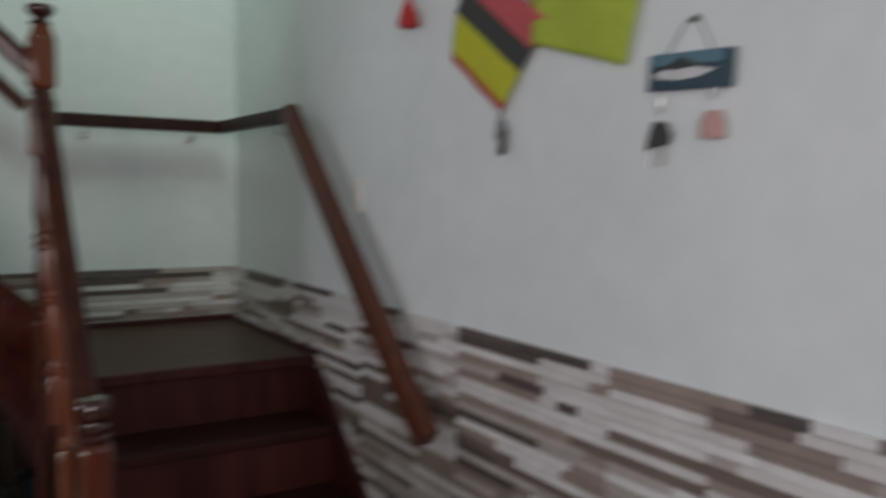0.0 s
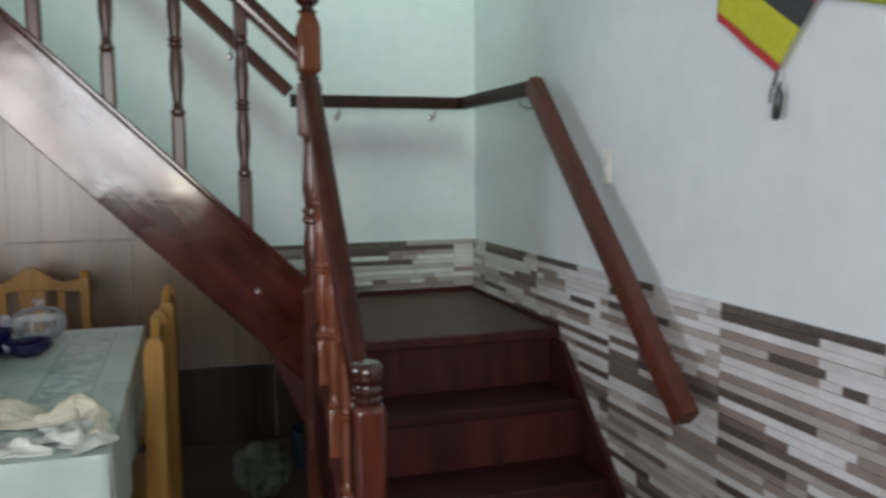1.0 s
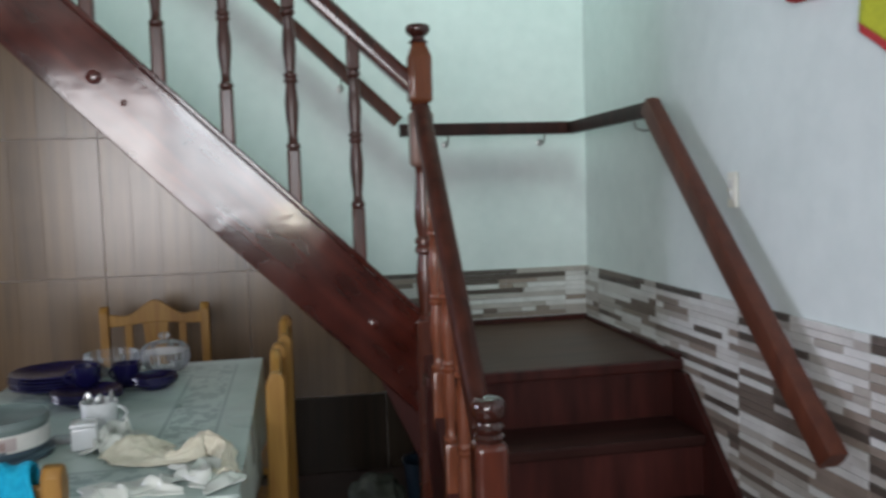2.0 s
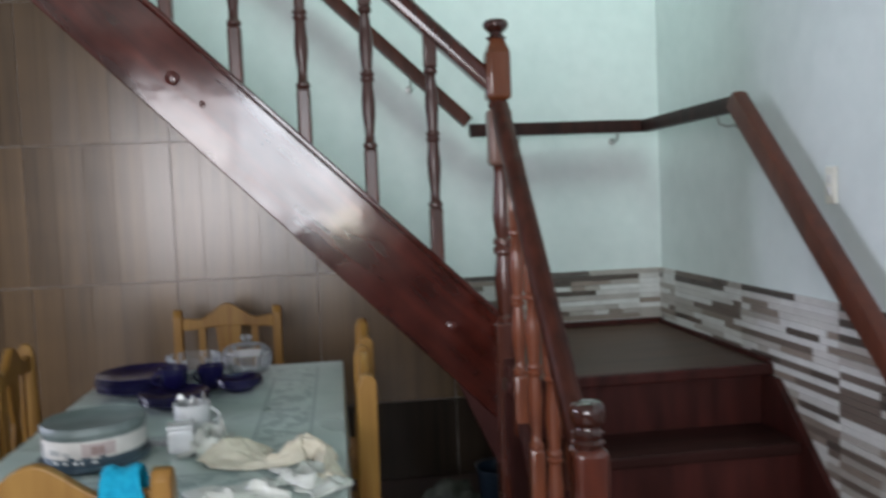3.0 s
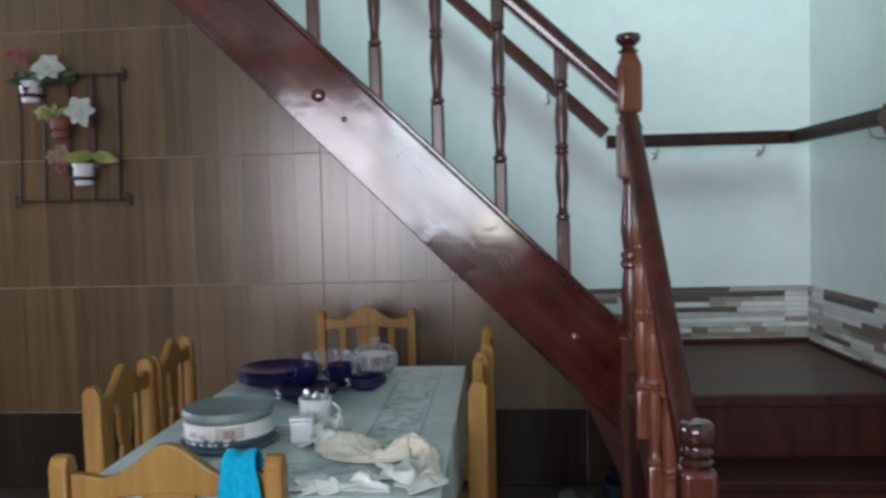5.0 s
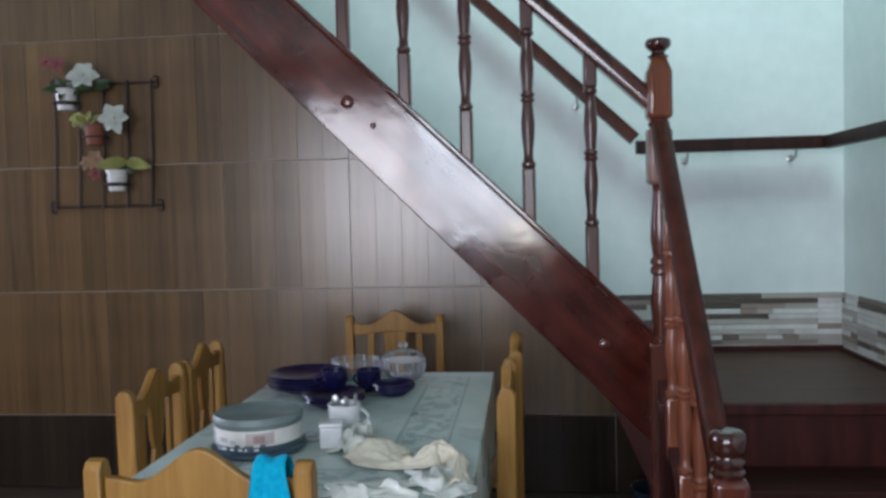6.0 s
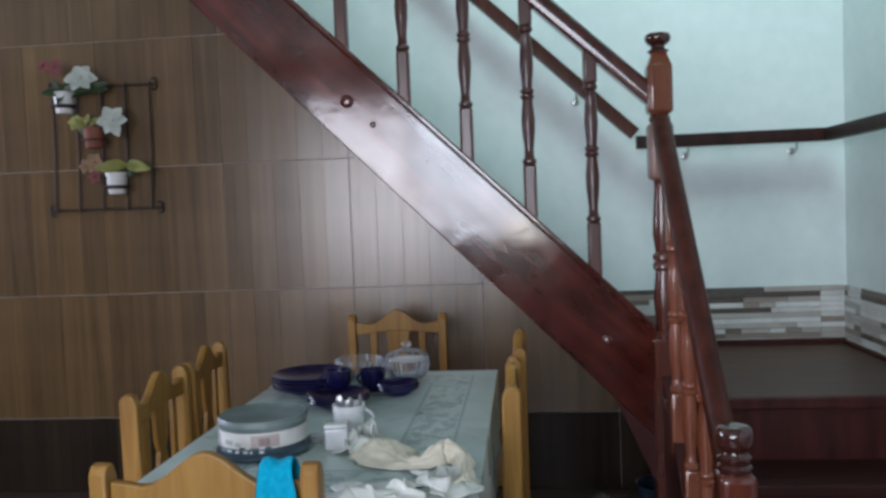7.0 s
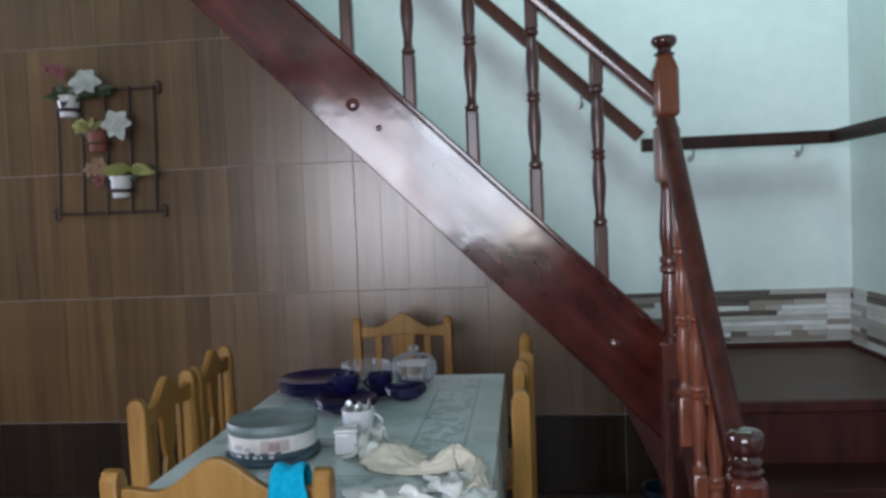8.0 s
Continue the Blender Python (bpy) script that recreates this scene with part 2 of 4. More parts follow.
def prism(bm, pts, lo, hi, axis="y", bevel=0.0):
    """A flat outline given in the two other axes, thick from lo to hi along axis."""
    def put(a, b, c):
        return {"y": (a, c, b), "x": (c, a, b), "z": (a, b, c)}[axis]
    one = [bm.verts.new(put(a, b, lo)) for a, b in pts]
    two = [bm.verts.new(put(a, b, hi)) for a, b in pts]
    fs = [bm.faces.new(one), bm.faces.new(two[::-1])]
    for i in range(len(pts)):
        j = (i + 1) % len(pts)
        fs.append(bm.faces.new((one[i], two[i], two[j], one[j])))
    bmesh.ops.recalc_face_normals(bm, faces=fs)
    if bevel:
        es = list({e for f in fs[:2] for e in f.edges})
        bmesh.ops.bevel(bm, geom=es, offset=bevel, segments=2, affect="EDGES", profile=0.5)


def sweep(bm, path, outline, up=(0, 0, 1), closed=True):
    """Carries an outline (side, up) along a path of points."""
    rings, up = [], Vector(up)
    path = [Vector(p) for p in path]
    for i, p in enumerate(path):
        d = (path[min(i + 1, len(path) - 1)] - path[max(i - 1, 0)]).normalized()
        side = d.cross(up)
        side = side.normalized() if side.length > 1e-4 else Vector((1, 0, 0))
        top = side.cross(d).normalized()
        rings.append([bm.verts.new(p + side * a + top * b) for a, b in outline])
    n = len(outline)
    for a, b in zip(rings, rings[1:]):
        for i in range(n):
            bm.faces.new((a[i], b[i], b[(i + 1) % n], a[(i + 1) % n]))
    bm.faces.new(rings[0])
    bm.faces.new(rings[-1][::-1])


def ring(r, n=8, sx=1.0):
    return [(r * sx * math.cos(2 * math.pi * i / n), r * math.sin(2 * math.pi * i / n)) for i in range(n)]


def tube(bm, path, r, n=8):
    sweep(bm, path, ring(r, n), up=(0.13, 0.21, 0.97))


def mesh_of(name, bm, mat, smooth=40):
    me = bpy.data.meshes.new(name)
    bmesh.ops.recalc_face_normals(bm, faces=bm.faces[:])
    bm.to_mesh(me)
    bm.free()
    if smooth:
        me.shade_smooth()
        me.set_sharp_from_angle(angle=radians(smooth))
        for f in me.polygons:
            if f.area > 0.003:
                f.use_smooth = False
    for x in mat if isinstance(mat, (list, tuple)) else [mat]:
        me.materials.append(x)
    return me


def part(name, bm, mat, parent, label="", m=None, smooth=40):
    ob = new(name, mesh_of(name, bm, mat, smooth))
    ob.parent = parent
    if m is not None:
        ob.matrix_basis = m
    return tagged(ob, label)


def rounded(ob):
    """Smooth along a moulded rail, with only its ends sharp."""
    ob.data.shade_smooth()
    ob.data.set_sharp_from_angle(angle=radians(60))
    return ob


def thing(name, label, category, m=None, group="", kind=""):
    ob = new(name)
    ob.empty_display_size = 0.1
    if m is not None:
        ob.matrix_basis = m
    return tagged(ob, label, category, group, kind)


def single(name, bm, mat, label, category, m=None, group="", kind="", smooth=40):
    ob = new(name, mesh_of(name, bm, mat, smooth))
    if m is not None:
        ob.matrix_basis = m
    return tagged(ob, label, category, group, kind)


# ---- the room's shell ----
def shell(name, boxes, mat, label, category):
    bm = bmesh.new()
    for b in boxes:
        box(bm, *b)
    return single(name, bm, mat, label, category, kind="structure", smooth=0)


Z_TOP = 5.2
floor = shell("floor", [(X_LEFT - 0.15, X_RIGHT + 0.15, Y_REAR - 0.15, Y_BACK + 0.15, -0.12, -0.004)], FLOOR, "plain dark brown glazed floor", "floor")
wall_back = shell("wall_back", [(X_LEFT - 0.15, X_RIGHT + 0.15, Y_BACK, Y_BACK + 0.15, 0, Z_TOP)], PAINT, "pale mint wall with wood-look and strip tiles", "wall")
wall_right = shell("wall_right", [(X_RIGHT, X_RIGHT + 0.15, Y_REAR, Y_BACK, 0, Z_TOP)], PAINT, "pale mint wall with a strip stone wainscot", "wall")
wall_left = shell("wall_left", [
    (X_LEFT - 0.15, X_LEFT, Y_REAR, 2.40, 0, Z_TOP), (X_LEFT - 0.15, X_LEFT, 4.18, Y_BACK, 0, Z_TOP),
    (X_LEFT - 0.15, X_LEFT, 2.40, 4.18, 0, 1.13), (X_LEFT - 0.15, X_LEFT, 2.40, 4.18, 2.37, Z_TOP)], SHADE, "unseen side wall with a window opening, painted dark to cut bounce", "wall")
WX = (-2.21, -0.95, -0.91, 0.19)      # jambs of the rear window and of the rear door's glazing
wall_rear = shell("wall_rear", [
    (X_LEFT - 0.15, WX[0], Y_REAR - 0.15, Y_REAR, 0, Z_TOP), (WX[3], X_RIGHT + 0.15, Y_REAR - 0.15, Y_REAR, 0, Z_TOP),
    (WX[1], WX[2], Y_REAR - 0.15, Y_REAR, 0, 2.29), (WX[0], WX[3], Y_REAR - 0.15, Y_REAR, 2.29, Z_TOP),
    (WX[0], WX[1], Y_REAR - 0.15, Y_REAR, 0, 0.64), (WX[2], WX[3], Y_REAR - 0.15, Y_REAR, 0, 1.03)], SHADE, "unseen rear wall with two window openings, painted dark to cut bounce", "wall")
# unseen; the upper hole is added for the lamp over the stairwell
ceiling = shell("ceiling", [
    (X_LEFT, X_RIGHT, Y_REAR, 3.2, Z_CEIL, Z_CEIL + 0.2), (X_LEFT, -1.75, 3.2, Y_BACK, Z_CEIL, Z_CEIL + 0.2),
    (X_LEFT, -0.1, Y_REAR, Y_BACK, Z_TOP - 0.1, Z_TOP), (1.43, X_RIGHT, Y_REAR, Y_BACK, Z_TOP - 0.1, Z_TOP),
    (-0.1, 1.43, Y_REAR, 2.2, Z_TOP - 0.1, Z_TOP), (-0.1, 1.43, 3.2, Y_BACK, Z_TOP - 0.1, Z_TOP)], CEILING, "unseen dull grey-green ceiling with an open stairwell, darkened to cut bounce", "ceiling")


# ---- staircase ----
stairs = thing("staircase", "varnished dark mahogany quarter-turn staircase with turned balusters", "staircase", pose(X_IN, 2.33, 0))
BASE = Matrix.Translation((-X_IN, -2.33, 0))


def stair(name, bm, mat, label="", parent=None):
    bmesh.ops.transform(bm, matrix=BASE, verts=bm.verts[:])
    return part(name, bm, mat, parent or stairs, label)


bm = bmesh.new()
box(bm, 0.50, X_RIGHT - 0.012, 3.222, Y_BACK - 0.012, LANDING - 0.04, LANDING, 0.002)
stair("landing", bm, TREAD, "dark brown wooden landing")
bm = bmesh.new()
box(bm, 0.50, X_RIGHT - 0.012, 3.200, 3.2215, LANDING - 0.04, LANDING + 0.001, 0.007)
stair("nosing", bm, RISER)
for i, (y, z) in enumerate(((3.227, LANDING), (3.0, LANDING - RISE), (2.78, LANDING - 2 * RISE))):
    bm = bmesh.new()
    box(bm, 0.55, X_RIGHT - 0.038, y + 0.012, y + 0.032, z - RISE - 0.004, z - 0.036, 0.001)
    stair("riser", bm, RISER)
    if i:
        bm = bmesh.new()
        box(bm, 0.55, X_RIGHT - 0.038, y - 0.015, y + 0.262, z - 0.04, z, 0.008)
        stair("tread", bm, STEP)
bm = bmesh.new()
box(bm, 0.52, X_RIGHT - 0.013, Y_BACK - 0.030, Y_BACK - 0.016, LANDING + 0.0005, LANDING + 0.026, 0.003)
stair("skirting", bm, RISER)
bm = bmesh.new()
box(bm, X_RIGHT - 0.030, X_RIGHT - 0.016, 3.21, Y_BACK - 0.031, LANDING + 0.0005, LANDING + 0.020, 0.003)
stair("skirting", bm, RISER)
# side board against the wall
bm = bmesh.new()
prism(bm, [(3.227, LANDING - 0.042), (3.150, LANDING - 0.042), (2.49, 0.0), (3.40, 0.0), (3.40, LANDING - 0.042)], X_RIGHT - 0.036, X_RIGHT - 0.014, "x", 0.003)
stair("side_board", bm, RISER)
# inner board of the lower flight, its shade given by the dark riser wood
bm = bmesh.new()
prism(bm, [(3.30, 0.728), (2.54, 0.0), (2.95, 0.0), (3.30, 0.33)], X_IN - 0.02, X_IN + 0.018, "x", 0.004)
stair("string_board", bm, RISER)
# outer board of the upper flight, with its capping
XA, XB = -1.75, X_IN - 0.03
bm = bmesh.new()
prism(bm, [(XA, string_top(XA)), (XB, string_top(XB)), (XB, string_bottom(XB)), (XA, string_bottom(XA))], Y_STR, Y_STR + 0.04, "y", 0.004)
string = stair("string_board", bm, STRING, "broad glossy mahogany board with wooden plugs")
bm = bmesh.new()
prism(bm, [(XA, string_top(XA) + 0.028), (XB, string_top(XB) + 0.028), (XB, string_top(XB) + 0.001), (XA, string_top(XA) + 0.001)], Y_STR - 0.008, Y_STR + 0.052, "y", 0.006)
stair("capping", bm, STRING)
for x, z, r in ((-0.540, 1.692, 0.024), (0.335, 0.831, 0.02)):
    bm = bmesh.new()
    lathe(bm, [(r * 0.9, 0), (r, 0.004), (r * 0.93, 0.012), (r * 0.6, 0.016)], 20, pose(x, Y_STR - 0.0005, z, 90, 0, 0))
    stair("plug", bm, STRING)
bm = bmesh.new()
lathe(bm, [(0.011, 0), (0.0105, 0.003), (0.006, 0.005), (0.001, 0.0055)], 14, pose(-0.452, Y_STR - 0.0005, 1.607, 90, 0, 0))
stair("screw_cap", bm, STRING)
# board that closes the corner below the outer board, dark wood for its shade
bm = bmesh.new()
prism(bm, [(0.352, string_bottom(0.352) - 0.002), (XB, string_bottom(XB) - 0.002), (XB, 0.300)], Y_STR + 0.004, Y_STR + 0.036, "y", 0.003)
stair("corner_board", bm, RISER)
# upper treads and risers, let into the boards
for i in range(1, 10):
    x, z = 0.47 - 0.2205 * (i - 1), LANDING + RISE * i
    bm = bmesh.new()
    box(bm, x - 0.245, x + 0.02, Y_STR + 0.041, Y_BACK - 0.013, z - 0.035, z, 0.006)
    stair("tread", bm, TREAD)
    bm = bmesh.new()
    box(bm, x - 0.02, x, Y_STR + 0.041, Y_BACK - 0.013, z - RISE + 0.001, z - 0.036, 0.001)
    stair("riser", bm, RISER)


def baluster_mesh(h, mat):
    """A turned baluster, square at both ends, h high."""
    bm = bmesh.new()
    w, a, b = 0.045, 0.135, h - 0.14
    s = (b - a)
    prof = [(0.016, -0.02), (0.016, a - 0.005), (0.024, a + 0.004), (0.024, a + 0.014), (0.017, a + 0.022), (0.0155, a + 0.05), (0.022, a + s * 0.24), (0.0235, a + s * 0.33), (0.018, a + s * 0.45),
            (0.0175, a + s * 0.47), (0.0235, a + s * 0.485), (0.0235, a + s * 0.50), (0.0185, a + s * 0.51), (0.0235, a + s * 0.525), (0.0235, a + s * 0.54), (0.0175, a + s * 0.555),
            (0.018, a + s * 0.58), (0.0235, a + s * 0.72), (0.0215, a + s * 0.82), (0.0155, a + s * 0.95), (0.0165, b - 0.022), (0.024, b - 0.014), (0.024, b - 0.004), (0.016, b + 0.004), (0.016, h)]
    lathe(bm, prof, 14)
    for z0, z1 in ((-0.070, a), (b, h)):
        box(bm, -w / 2, w / 2, -w / 2, w / 2, z0, z1, 0.009)
    return mesh_of("baluster", bm, mat)


def put_part(name, me, m, parent):
    ob = new(name, me)
    ob.parent, ob.matrix_basis = parent, m
    return ob


BAL, BAL_LIT = baluster_mesh(0.745, TURNED), baluster_mesh(0.745, TURNED_LIT)
Y_BAL = Y_STR + 0.026
for i in range(10):
    x = 0.301 - 0.2138 * i
    if x > XA + 0.05:
        put_part("baluster", BAL, BASE @ pose(x, Y_BAL, string_top(x) + 0.062), stairs)
# lower flight, in the lit copy of the turning wood
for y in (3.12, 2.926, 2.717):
    put_part("baluster", BAL_LIT, BASE @ pose(X_IN, y, 0.556 + (y - 3.12) * 0.955), stairs)
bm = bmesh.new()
bm.from_mesh(BAL_LIT)
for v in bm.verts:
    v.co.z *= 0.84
put_part("baluster", mesh_of("baluster", bm, TURNED_LIT), BASE @ pose(X_IN, 2.51, 0.03), stairs)


def cap_profile(z, w):
    """The knob on a newel whose shaft ends at z."""
    return [(w * 0.40, z), (w * 0.42, z + 0.006), (w * 0.28, z + 0.014), (w * 0.27, z + 0.022), (w * 0.40, z + 0.030), (w * 0.50, z + 0.040), (w * 0.52, z + 0.052), (w * 0.46, z + 0.062), (w * 0.25, z + 0.067), (0.002, z + 0.068)]


# tall newel at the landing's corner
W = 0.085
bm = bmesh.new()
lathe(bm, [(0.026, 1.60), (0.036, 1.585), (0.036, 1.575), (0.026, 1.565), (0.026, 1.40), (0.034, 1.395), (0.036, 1.385), (0.026, 1.375), (0.023, 1.35), (0.031, 1.24), (0.033, 1.19), (0.025, 1.13), (0.034, 1.12), (0.034, 1.105), (0.026, 1.10),
           (0.034, 1.09), (0.034, 1.075), (0.025, 1.065), (0.035, 0.97), (0.030, 0.90), (0.026, 0.86), (0.036, 0.85), (0.036, 0.835), (0.026, 0.82)][::-1], 18)
box(bm, -W / 2, W / 2, -W / 2, W / 2, 0.0, 0.835, 0.010)
post = part("newel_post", bm, NEWEL, stairs, "turned mahogany newel post with a knob", BASE @ pose(X_IN, Y_STR + 0.02, 0))
bm = bmesh.new()
box(bm, -W / 2, W / 2, -W / 2, W / 2, 1.595, 1.768, 0.017, seg=3)
for v in box(bm, -W * 0.47, W * 0.47, -W * 0.47, W * 0.47, 1.750, 1.806, 0.006):
    k = 1 - 0.45 * max(0.0, v.co.z - 1.760) / 0.046
    v.co.x, v.co.y = v.co.x * k, v.co.y * k
part("post_block", bm, NEWEL_RED, post, "lighter orange-brown square block")
bm = bmesh.new()
box(bm, -W * 0.485, W * 0.485, -W * 0.485, W * 0.485, 1.375, 1.568, 0.016, seg=3)
part("rail_block", bm, WORN, post, "paler worn square block behind the rail end")
bm = bmesh.new()
lathe(bm, cap_profile(1.803, W), 20)
part("knob", bm, MAHOGANY, post)
# short newel at the foot
bm = bmesh.new()
box(bm, -W / 2, W / 2, -W / 2, W / 2, 0.020, 0.36, 0.010)
lathe(bm, [(0.026, 0.34), (0.038, 0.37), (0.038, 0.39), (0.028, 0.40), (0.036, 0.42), (0.028, 0.44), (0.026, 0.46)], 18)
post = part("newel_post", bm, MAHOGANY, stairs, "short mahogany newel post with a knob", BASE @ pose(X_IN - 0.009, 2.374, -0.020))
bm = bmesh.new()
box(bm, -W / 2, W / 2, -W / 2, W / 2, 0.45, 0.70, 0.018, seg=3)
part("post_block", bm, BLOCK, post)
bm = bmesh.new()
lathe(bm, [(0.032, 0.697), (0.038, 0.703), (0.039, 0.712), (0.033, 0.719), (0.037, 0.726), (0.038, 0.735), (0.031, 0.742), (0.030, 0.748), (0.0385, 0.756), (0.0415, 0.766), (0.0420, 0.784), (0.0395, 0.797), (0.032, 0.804), (0.018, 0.808), (0.002, 0.809)], 24)
part("knob", bm, MAHOGANY, post)
# handrails with a moulded section
RAIL = [(-0.030, -0.012), (-0.030, 0.016), (-0.022, 0.035), (0, 0.041), (0.022, 0.035), (0.030, 0.016), (0.030, -0.012), (0.022, -0.026), (-0.022, -0.026)]
bm = bmesh.new()
sweep(bm, [(X_IN - 0.03, Y_BAL, 1.655), (XA, Y_BAL, 1.655 + (X_IN - 0.03 - XA) * 0.925)], RAIL)
rounded(stair("handrail", bm, MAHOGANY))
bm = bmesh.new()
sweep(bm, [(X_IN, 3.30, 1.562), (X_IN, 2.40, 0.579)], RAIL)
rounded(stair("handrail", bm, LOW_RAIL))

# handrail along the walls, on small brackets
wall_rail = thing("wall_handrail", "dark mahogany handrail fixed along the stair walls", "handrail", pose(X_RIGHT - 0.1, 3.267, 1.56))
WBASE = pose(X_RIGHT - 0.1, 3.267, 1.56).inverted()
WR = [(-0.022, -0.028), (-0.025, 0.0), (-0.022, 0.024), (0.0, 0.029), (0.022, 0.024), (0.025, 0.0), (0.022, -0.028)]
WR_BROAD = [(-0.026, -0.030), (-0.030, 0.0), (-0.026, 0.034), (0.0, 0.041), (0.026, 0.034), (0.030, 0.0), (0.026, -0.030)]
XR, YR = 1.366, 4.125
# one rail: lighter wood on the right wall, shaded copy along the back
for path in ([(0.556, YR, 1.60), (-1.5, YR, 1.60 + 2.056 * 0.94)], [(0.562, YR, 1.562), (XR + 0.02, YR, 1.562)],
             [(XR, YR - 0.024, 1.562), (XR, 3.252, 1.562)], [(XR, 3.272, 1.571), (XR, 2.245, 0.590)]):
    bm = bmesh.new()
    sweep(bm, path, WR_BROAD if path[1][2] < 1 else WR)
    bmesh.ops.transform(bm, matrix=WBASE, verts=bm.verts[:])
    rounded(part("rail", bm, RAIL_BROWN if path[1][2] < 1 else LOW_RAIL if path[1][2] > 2 else SHADED_RAIL, wall_rail))
STEEL = plain("dull_steel", (0.55, 0.56, 0.55), 0.35, 1.0)
for x, y, z, a in ((0.783, Y_BACK, 1.54, 0), (1.239, Y_BACK, 1.54, 0), (0.309, Y_BACK, 1.80, 0), (-0.55, Y_BACK, 2.60, 0), (X_RIGHT, 3.45, 1.54, -90), (X_RIGHT, 2.42, 0.73, -90)):
    bm = bmesh.new()
    tube(bm, [(0, 0.0, -0.040), (0, -0.045, -0.045), (0, -0.075, -0.035), (0, -0.085, 0.0)], 0.0045)
    lathe(bm, [(0.016, 0), (0.016, 0.003), (0.009, 0.006)], 14, pose(0, 0, -0.040, 90, 0, 0))
    bmesh.ops.transform(bm, matrix=WBASE @ pose(x, y, z, 0, 0, a), verts=bm.verts[:])
    part("bracket", bm, STEEL, wall_rail)


# ---- dining set ----
TX0, TX1, TY0, TY1, TZ = -0.735, -0.045, 1.915, 3.115, 0.77
table = thing("dining_table", "wooden dining table standing under a plastic tablecloth", "table", pose((TX0 + TX1) / 2, (TY0 + TY1) / 2, 0))
hx, hy = (TX1 - TX0) / 2 - 0.006, (TY1 - TY0) / 2 - 0.006
bm = bmesh.new()
box(bm, -hx, hx, -hy, hy, TZ - 0.03, TZ, 0.006)
part("tabletop", bm, PINE, table)
for sx in (-1, 1):
    for sy in (-1, 1):
        bm = bmesh.new()
        lathe(bm, [(0.02, 0), (0.03, 0.03), (0.022, 0.08), (0.034, 0.3), (0.028, 0.5), (0.032, 0.56)], 14)
        box(bm, -0.032, 0.032, -0.032, 0.032, 0.555, TZ - 0.031, 0.004)
        part("leg", bm, PINE, table, m=pose(sx * (hx - 0.07), sy * (hy - 0.07), 0))
for sx in (-1, 1):
    bm = bmesh.new()
    box(bm, sx * (hx - 0.07) - 0.01, sx * (hx - 0.07) + 0.01, -hy + 0.105, hy - 0.105, TZ - 0.12, TZ - 0.031, 0.002)
    part("apron", bm, PINE, table)
for sy in (-1, 1):
    bm = bmesh.new()
    box(bm, -hx + 0.105, hx - 0.105, sy * (hy - 0.07) - 0.01, sy * (hy - 0.07) + 0.01, TZ - 0.12, TZ - 0.031, 0.002)
    part("apron", bm, PINE, table)


def chair_parts(root):
    """A low pine chair; its back stands at y=0, and the seat reaches towards +y."""
    w, h = 0.195, 0.865
    for s in (-1, 1):
        bm = bmesh.new()
        prism(bm, [(-0.022, 0), (0.022, 0), (0.030, 0.44), (0.022, h - 0.030), (0.012, h - 0.006), (0.0, h), (-0.014, h - 0.003), (-0.024, h - 0.018), (-0.020, 0.44)], s * w - 0.0165, s * w + 0.0165, "x", 0.005)
        part("back_post", bm, PINE, root)
        bm = bmesh.new()
        box(bm, s * (w - 0.01) - 0.018, s * (w - 0.01) + 0.018, 0.36, 0.396, 0, 0.425, 0.005)
        part("leg", bm, PINE, root)
        bm = bmesh.new()
        box(bm, s * (w - 0.01) - 0.010, s * (w - 0.01) + 0.010, 0.018, 0.36, 0.18, 0.21, 0.003)
        part("stretcher", bm, PINE, root)
    top = []
    for i in range(25):
        u = -1 + i / 12
        hump = 0.053 * math.exp(-(u / 0.36) ** 2) - 0.010 * math.exp(-((abs(u) - 0.62) / 0.2) ** 2)
        top.append((u * (w - 0.017), h - 0.034 + hump))
    low = [(u * (w - 0.017), h - 0.078 + 0.006 * math.cos(math.pi * u)) for u in [1 - i / 6 for i in range(13)]]
    bm = bmesh.new()
    prism(bm, top + low, -0.011, 0.011, "y", 0.004)
    part("crest_rail", bm, PINE, root)
    bm = bmesh.new()
    box(bm, -w + 0.017, w - 0.017, -0.010, 0.012, 0.50, 0.545, 0.003)
    part("lower_rail", bm, PINE, root)
    for x in (-0.105, 0.105):
        bm = bmesh.new()
        box(bm, x - 0.014, x + 0.014, -0.006, 0.007, 0.5455, h - 0.0785, 0.002)
        part("slat", bm, PINE, root)
    bm = bmesh.new()
    side = [(0.026, 0.5455), (0.046, 0.60), (0.030, 0.645), (0.024, 0.665), (0.042, 0.70), (0.050, h - 0.0725)]
    prism(bm, side + [(-a, b) for a, b in side[::-1]], -0.006, 0.007, "y", 0.002)
    part("splat", bm, PINE, root)
    bm = bmesh.new()
    prism(bm, [(-0.19, 0.024), (0.19, 0.024), (0.212, 0.40), (0.19, 0.418), (-0.19, 0.418), (-0.212, 0.40)], 0.426, 0.448, "z", 0.006)
    part("seat", bm, PINE, root)


CH = "dining chairs round the table"
first = thing("dining_chair", "honey-coloured pine dining chair with a humped crest rail", "chair", pose(-0.525, 1.882, 0), CH)
chair_parts(first)
for x, y, a in ((-0.492, 3.91, 180), (-0.966, 2.635, -85), (-1.005, 3.07, -83), (0.014, 2.665, 90), (0.030, 3.20, 90)):
    copy_thing(first, pose(x, y, 0, 0, 0, a))

CLOTH = material("printed_plastic_tablecloth", (0.43, 0.52, 0.485), (0.53, 0.62, 0.575), 0.30, (9, 9, 9), bump=0.12, blotch=0.15, blotch_scale=4)


